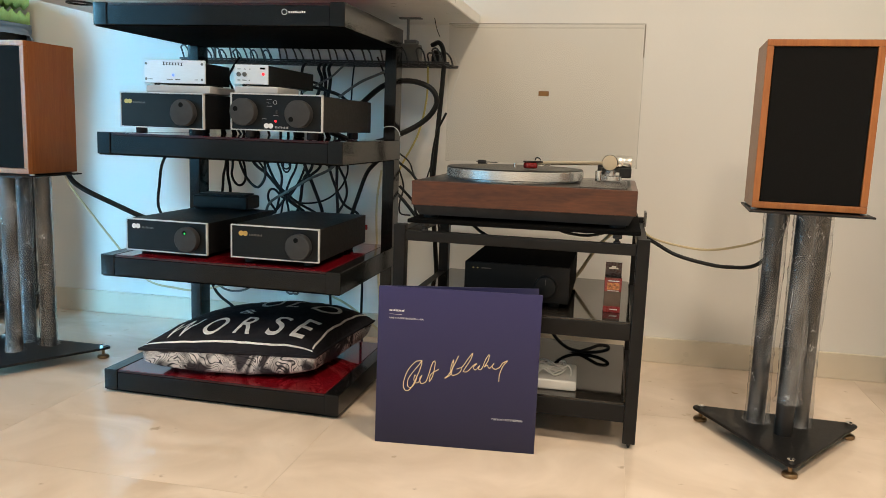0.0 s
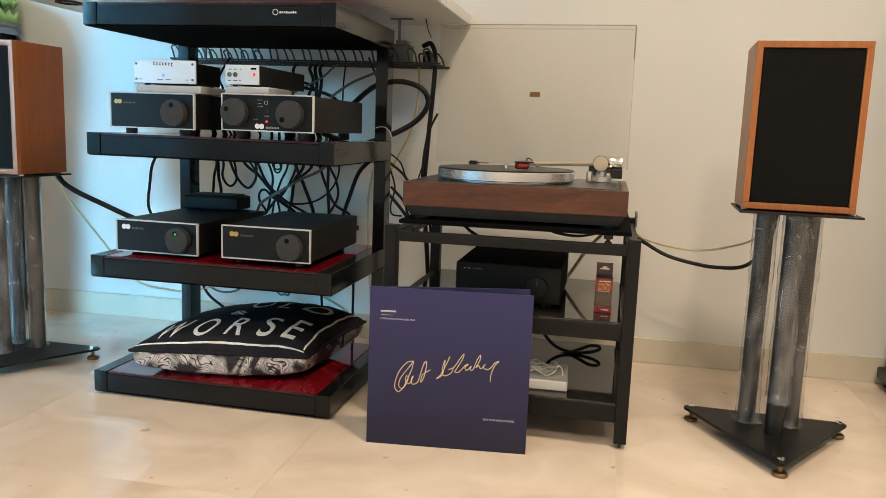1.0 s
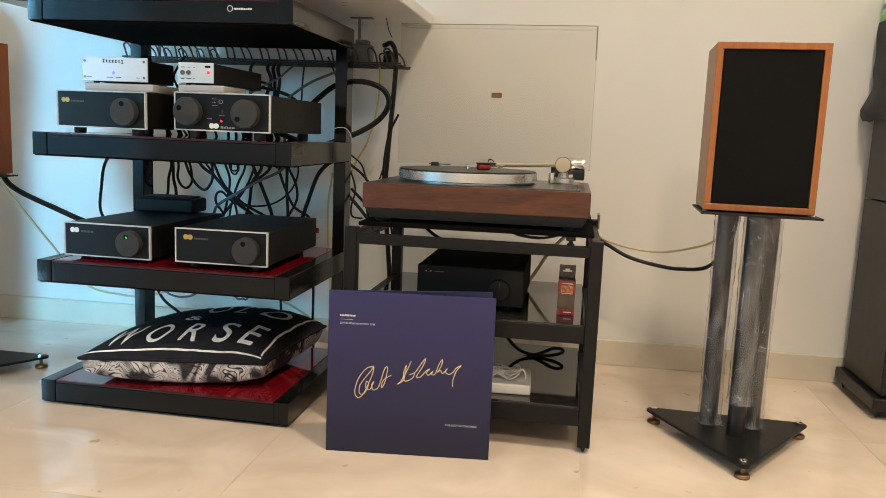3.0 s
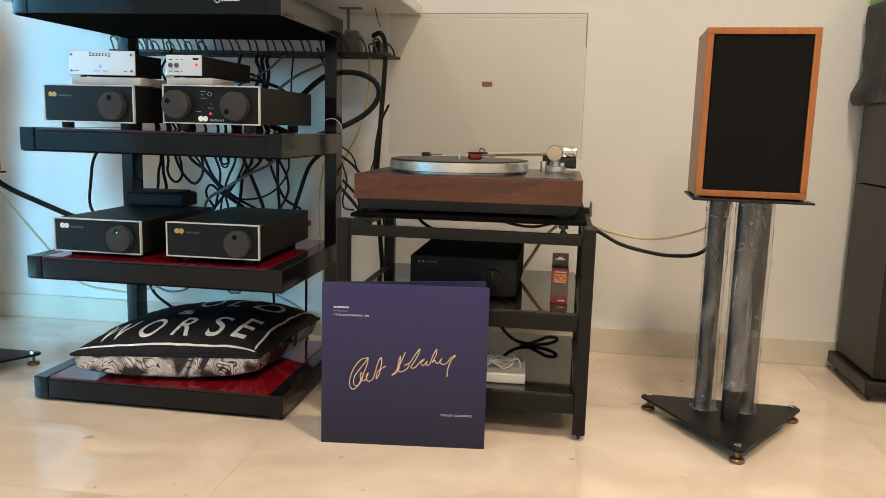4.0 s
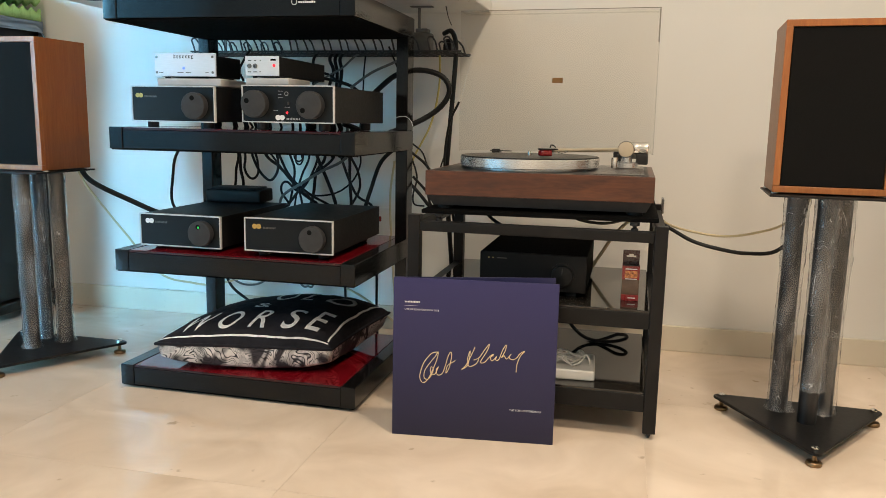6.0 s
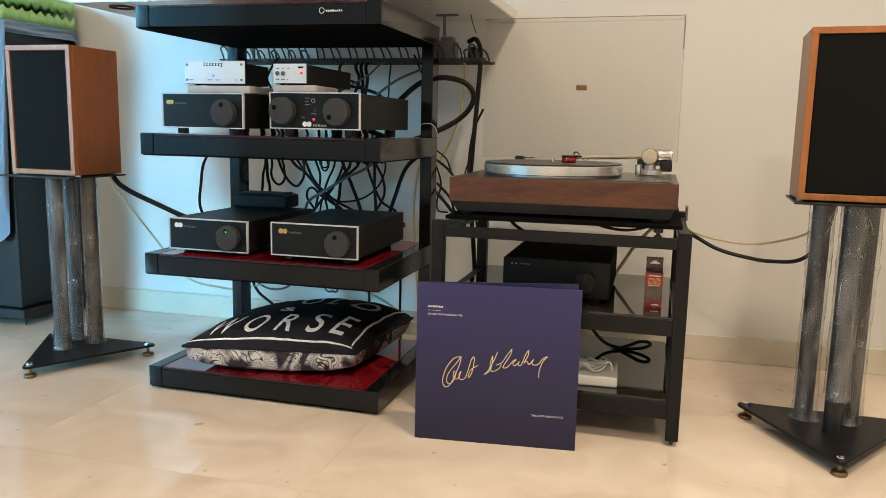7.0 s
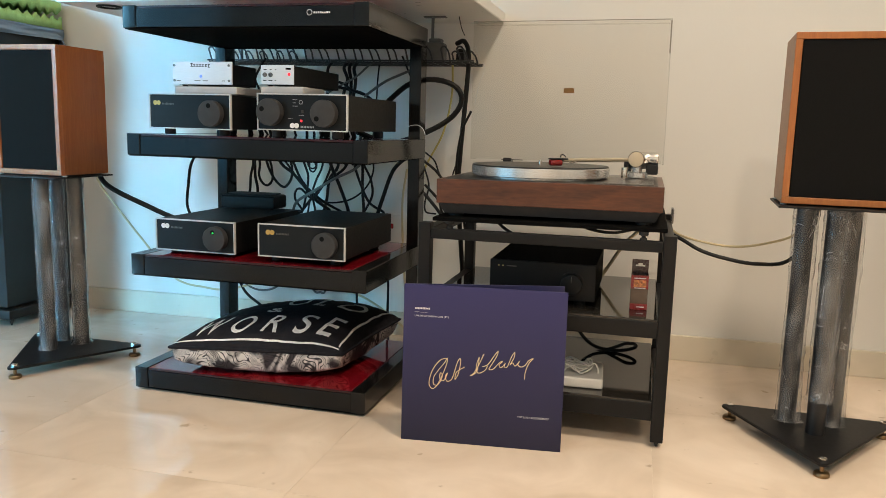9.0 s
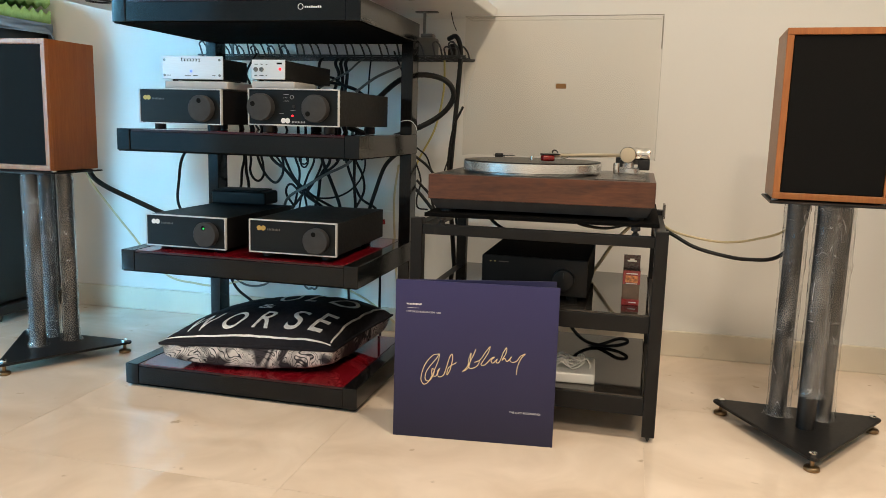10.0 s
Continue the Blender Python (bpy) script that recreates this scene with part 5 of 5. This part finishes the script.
# ---------------------------------------------------------------- cables
def cable(pts, r=0.004, mat="cable_black", label="black cable hanging behind the rack", group="cables behind the rack"):
    return solid("cable", tube(pts, r, 8, 8), M[mat], None, label, "cable", group)


cable([(-0.72, 0.36, 0.66), (-0.66, 0.40, 0.722), (-0.60, 0.42, 0.737), (-0.545, 0.43, 0.722), (-0.527, 0.435, 0.685), (-0.555, 0.43, 0.640), (-0.62, 0.41, 0.600), (-0.70, 0.38, 0.575), (-0.76, 0.30, 0.60)], 0.0068, label="thick black cable bent in a loop")
cable([(-0.56, 0.50, 0.835), (-0.535, 0.48, 0.838), (-0.520, 0.47, 0.80), (-0.522, 0.46, 0.70), (-0.530, 0.45, 0.55), (-0.535, 0.46, 0.44), (-0.53, 0.52, 0.20), (-0.54, 0.56, 0.008), (-0.60, 0.52, 0.006)], 0.0062, label="thick black cable hanging from the tray")
cable([(-0.50, 0.43, 0.66), (-0.525, 0.43, 0.60), (-0.535, 0.43, 0.50), (-0.52, 0.44, 0.42), (-0.50, 0.46, 0.25), (-0.48, 0.50, 0.005)], 0.003)
cable([(-0.575, 0.52, 0.79), (-0.578, 0.53, 0.70), (-0.60, 0.53, 0.60), (-0.65, 0.53, 0.50), (-0.675, 0.54, 0.40), (-0.66, 0.56, 0.25), (-0.62, 0.57, 0.006)], 0.0028, "cable_yellow", "thin yellow cable hanging from the tray")
cable([(-0.700, 0.53, 0.50), (-0.715, 0.54, 0.40), (-0.712, 0.55, 0.25), (-0.70, 0.57, 0.005)], 0.0032, "cable_cream", "pale cream cable along the wall")
cable([(-0.62, 0.42, 0.53), (-0.585, 0.43, 0.50), (-0.56, 0.43, 0.46), (-0.55, 0.44, 0.41), (-0.53, 0.43, 0.395)], 0.0035)
cable([(-0.61, 0.40, 0.47), (-0.575, 0.41, 0.43), (-0.565, 0.41, 0.40), (-0.545, 0.42, 0.385), (-0.50, 0.43, 0.40)], 0.0035)
cable([(-0.515, 0.52, 0.83), (-0.503, 0.53, 0.80), (-0.492, 0.54, 0.775), (-0.506, 0.54, 0.73), (-0.516, 0.54, 0.68)], 0.0008, "strip_grey", "thin grey wire near the wall")
cable([(-0.632, 0.318, 0.616), (-0.622, 0.318, 0.620), (-0.606, 0.318, 0.620), (-0.594, 0.318, 0.611), (-0.588, 0.318, 0.597)], 0.0007, "strip_grey", "thin pale wire curled round the rack post")
cable([(-0.556, 0.50, 0.904), (-0.549, 0.50, 0.876), (-0.541, 0.505, 0.856)], 0.0012)
cable([(-0.639, 0.460, 0.557), (-0.628, 0.460, 0.550), (-0.602, 0.460, 0.529), (-0.588, 0.460, 0.495), (-0.573, 0.460, 0.479)], 0.0022, group="cables of the stand")
cable([(-0.529, 0.460, 0.614), (-0.530, 0.460, 0.600), (-0.536, 0.460, 0.548), (-0.554, 0.460, 0.486)], 0.0020, group="cables of the stand")
cable([(-0.637, 0.460, 0.531), (-0.632, 0.460, 0.516), (-0.616, 0.460, 0.464), (-0.626, 0.460, 0.418), (-0.622, 0.460, 0.392), (-0.595, 0.460, 0.388)], 0.0024, group="cables of the stand")
cable([(-0.639, 0.460, 0.448), (-0.626, 0.460, 0.438), (-0.604, 0.460, 0.415), (-0.581, 0.460, 0.388)], 0.0045, group="cables of the stand")
# left side of the rack
cable([(-1.535, 0.25, 0.54), (-1.530, 0.30, 0.49), (-1.50, 0.31, 0.435), (-1.40, 0.33, 0.385), (-1.28, 0.35, 0.340), (-1.15, 0.36, 0.335), (-1.03, 0.33, 0.36)], 0.0070, label="thick black speaker cable to the daylight-side speaker")
cable([(-1.560, 0.25, 0.53), (-1.560, 0.33, 0.47), (-1.60, 0.42, 0.41), (-1.56, 0.45, 0.335), (-1.50, 0.45, 0.27), (-1.41, 0.48, 0.150), (-1.32, 0.50, 0.123), (-1.24, 0.50, 0.124), (-1.10, 0.50, 0.160), (-0.95, 0.51, 0.165), (-0.80, 0.52, 0.12), (-0.65, 0.54, 0.006)], 0.0032, "cable_cream", "thin cream speaker cable sagging behind the rack")
cable([(-1.20, 0.46, 0.60), (-1.27, 0.45, 0.555), (-1.32, 0.45, 0.505), (-1.335, 0.45, 0.44), (-1.33, 0.44, 0.36), (-1.25, 0.42, 0.315), (-1.1, 0.41, 0.34)], 0.0040)
cable([(-1.21, 0.49, 0.29), (-1.215, 0.50, 0.19), (-1.20, 0.50, 0.145), (-1.178, 0.50, 0.113), (-1.13, 0.50, 0.080), (-1.05, 0.52, 0.006)], 0.0040)
cable([(-1.22, 0.48, 0.28), (-1.205, 0.49, 0.18), (-1.17, 0.50, 0.138), (-1.125, 0.50, 0.130), (-1.08, 0.50, 0.147), (-1.05, 0.48, 0.20), (-1.04, 0.47, 0.28)], 0.0032, "cable_grey", "grey cable looped behind the rack")
cable([(-1.00, 0.47, 0.28), (-0.985, 0.49, 0.19), (-0.965, 0.50, 0.141), (-0.946, 0.50, 0.138), (-0.928, 0.50, 0.150), (-0.90, 0.48, 0.28)], 0.0030, "cable_grey", "grey cable looped behind the rack")
cable([(-0.735, 0.46, 0.29), (-0.73, 0.47, 0.20), (-0.74, 0.50, 0.08), (-0.75, 0.54, 0.005)], 0.0035)
cable([(-0.83, 0.46, 0.29), (-0.825, 0.47, 0.20), (-0.83, 0.50, 0.08), (-0.84, 0.54, 0.005)], 0.0035)
# between the two upper shelves and the tray
for r, y, (x0, x1, x2) in ((0.0045, 0.45, (-0.856, -0.846, -0.859)), (0.0045, 0.46, (-0.845, -0.840, -0.842)), (0.0045, 0.44, (-0.823, -0.819, -0.825)), (0.0040, 0.45, (-0.901, -0.903, -0.904))):
    cable([(x0, 0.50, 0.795), (x0, y, 0.768), (x1, y, 0.736), (x2, y, 0.694), (x2 - 0.01, y - 0.02, 0.63), (x2, y - 0.03, 0.57), (x2 + 0.01, y, 0.51)], r)
cable([(-0.775, 0.51, 0.79), (-0.775, 0.50, 0.773), (-0.779, 0.50, 0.733), (-0.781, 0.50, 0.688), (-0.785, 0.49, 0.60), (-0.79, 0.48, 0.51)], 0.0022)
cable([(-0.780, 0.47, 0.785), (-0.786, 0.43, 0.766), (-0.813, 0.43, 0.743), (-0.849, 0.43, 0.724), (-0.88, 0.40, 0.700)], 0.0026, "cable_grey", "grey lead behind the small boxes")
cable([(-0.90, 0.40, 0.735), (-0.854, 0.43, 0.726), (-0.825, 0.43, 0.708), (-0.774, 0.43, 0.688), (-0.74, 0.42, 0.65)], 0.0034)
cable([(-0.86, 0.42, 0.715), (-0.819, 0.44, 0.706), (-0.784, 0.44, 0.692), (-0.75, 0.43, 0.66)], 0.0040)
cable([(-1.080, 0.44, 0.79), (-1.088, 0.42, 0.763), (-1.102, 0.42, 0.733), (-1.089, 0.42, 0.697), (-1.08, 0.40, 0.62)], 0.0030)
cable([(-0.70, 0.47, 0.80), (-0.68, 0.50, 0.74), (-0.66, 0.52, 0.70), (-0.665, 0.53, 0.62), (-0.68, 0.54, 0.55)], 0.0025)
cable([(-0.78, 0.40, 0.69), (-0.73, 0.42, 0.73), (-0.68, 0.46, 0.76), (-0.64, 0.50, 0.79)], 0.0035, "cable_grey", "grey cable rising to the tray")
# loops and crossing leads between the middle shelves
def dangle(y, r, pts, mat="cable_black"):
    """A lead in one upright plane behind the middle shelves; its ends run up behind the shelf or down to the amplifiers."""
    (xa, _), (xb, zb) = pts[0], pts[-1]
    tail = [(xb, 0.40, 0.605)] if zb > 0.48 else [(xb, y - 0.03, 0.372), (xb, y - 0.05, 0.345)]
    cable([(xa, 0.40, 0.605)] + [(x, y, z) for x, z in pts] + tail, r, mat)


dangle(0.42, 0.0036, [(-1.111, 0.515), (-1.119, 0.471), (-1.123, 0.426)])
dangle(0.43, 0.004, [(-1.113, 0.514), (-1.111, 0.471), (-1.104, 0.425)])
dangle(0.45, 0.0034, [(-1.108, 0.514), (-1.110, 0.473), (-1.099, 0.450), (-1.083, 0.444), (-1.069, 0.460), (-1.070, 0.490), (-1.076, 0.515)])
dangle(0.44, 0.0036, [(-1.082, 0.515), (-1.063, 0.472), (-1.042, 0.448), (-1.024, 0.443), (-1.007, 0.465), (-1.004, 0.493), (-1.008, 0.517)])
dangle(0.46, 0.0042, [(-1.052, 0.514), (-1.010, 0.479), (-0.980, 0.448), (-0.942, 0.408), (-0.899, 0.380)])
dangle(0.48, 0.0036, [(-1.021, 0.514), (-0.989, 0.453), (-0.934, 0.407), (-0.870, 0.375)])
dangle(0.41, 0.0038, [(-0.790, 0.518), (-0.868, 0.472), (-0.920, 0.441), (-0.975, 0.406)], "cable_grey")
dangle(0.5, 0.0038, [(-0.864, 0.514), (-0.929, 0.455), (-0.967, 0.415), (-1.001, 0.374)])
dangle(0.43, 0.0046, [(-0.886, 0.516), (-0.860, 0.456), (-0.833, 0.386)])
dangle(0.45, 0.0036, [(-0.826, 0.518), (-0.807, 0.462), (-0.780, 0.410), (-0.739, 0.385)])
dangle(0.47, 0.0042, [(-0.810, 0.521), (-0.808, 0.449), (-0.804, 0.380)])
dangle(0.49, 0.0026, [(-0.785, 0.517), (-0.793, 0.467), (-0.821, 0.431), (-0.861, 0.408), (-0.915, 0.400), (-0.966, 0.411)])
dangle(0.5, 0.0034, [(-0.817, 0.512), (-0.795, 0.469), (-0.790, 0.426), (-0.810, 0.384)])
dangle(0.51, 0.0044, [(-0.896, 0.513), (-0.922, 0.464), (-0.930, 0.409), (-0.940, 0.374)])
dangle(0.44, 0.0032, [(-0.887, 0.511), (-0.937, 0.418), (-0.977, 0.439), (-0.993, 0.432), (-0.994, 0.409), (-0.973, 0.379)])
dangle(0.46, 0.0032, [(-0.979, 0.516), (-0.965, 0.474), (-0.970, 0.427), (-0.982, 0.376)])
dangle(0.42, 0.003, [(-0.903, 0.516), (-0.923, 0.466), (-0.934, 0.429), (-0.926, 0.382)])
dangle(0.41, 0.0022, [(-0.943, 0.519), (-0.939, 0.503), (-0.928, 0.498), (-0.918, 0.506), (-0.922, 0.518)])
dangle(0.415, 0.0022, [(-0.940, 0.518), (-0.940, 0.497), (-0.931, 0.489), (-0.923, 0.495), (-0.919, 0.515)])
dangle(0.53, 0.003, [(-1.070, 0.511), (-1.023, 0.455), (-0.967, 0.406), (-0.942, 0.375)])
cable([(-0.63, 0.36, 0.575), (-0.66, 0.42, 0.545), (-0.71, 0.44, 0.50), (-0.74, 0.44, 0.42), (-0.75, 0.40, 0.36), (-0.75, 0.31, 0.365)], 0.0055)
# to the warm-side speaker
cable([(-0.10, 0.40, 0.395), (-0.02, 0.42, 0.388), (0.03, 0.38, 0.371), (0.08, 0.36, 0.347), (0.14, 0.35, 0.333), (0.20, 0.34, 0.328), (0.26, 0.31, 0.345), (0.30, 0.29, 0.42), (0.30, 0.255, 0.57)], 0.0044, label="black speaker cable sagging from the stand to the speaker", group="")
cable([(-0.10, 0.42, 0.405), (-0.02, 0.45, 0.40), (0.03, 0.39, 0.378), (0.09, 0.37, 0.366), (0.15, 0.36, 0.362), (0.21, 0.34, 0.375), (0.27, 0.31, 0.405), (0.31, 0.28, 0.47), (0.31, 0.255, 0.57)], 0.0028, "cable_cream", "thin cream speaker cable beside the black one", "")
# under the turntable and behind the amplifier on the stand
cable([(-0.42, 0.46, 0.40), (-0.36, 0.40, 0.400), (-0.28, 0.30, 0.400), (-0.25, 0.24, 0.412), (-0.24, 0.20, 0.43)], 0.0030, group="cables of the stand")
cable([(-0.45, 0.45, 0.41), (-0.40, 0.40, 0.37), (-0.33, 0.36, 0.345), (-0.25, 0.33, 0.33)], 0.0042, group="cables of the stand")
cable([(-0.02, 0.40, 0.425), (-0.082, 0.390, 0.367), (-0.108, 0.370, 0.335), (-0.127, 0.350, 0.305), (-0.143, 0.335, 0.280), (-0.159, 0.325, 0.255)], 0.0040, "cable_cream", "tan cable running down to the amplifier on the stand", "cables of the stand")
cable([(-0.03, 0.43, 0.425), (-0.06, 0.30, 0.405), (-0.11, 0.15, 0.405), (-0.16, 0.06, 0.420), (-0.18, 0.05, 0.434)], 0.0030, group="cables of the stand")

# ---------------------------------------------------------------- floor: screed and tiles
part("screed", box(-3.25, 2.95, -4.05, 0.85, -0.06, -0.0007), M["grout"], floor)
TS = 0.600
tile_me = finish("tile", box(0.0004, TS - 0.0004, 0.0004, TS - 0.0004, -0.0006, 0.0, 0.0), M["marble"], 0)
FL = pose(-0.607, -0.401, 0, 0, 0, 0.7)
for i in range(-5, 6):
    for j in range(-7, 2):
        t_ = new("tile", tile_me)
        t_.parent = floor
        t_.matrix_basis = FL @ pose(i * TS, j * TS, 0)
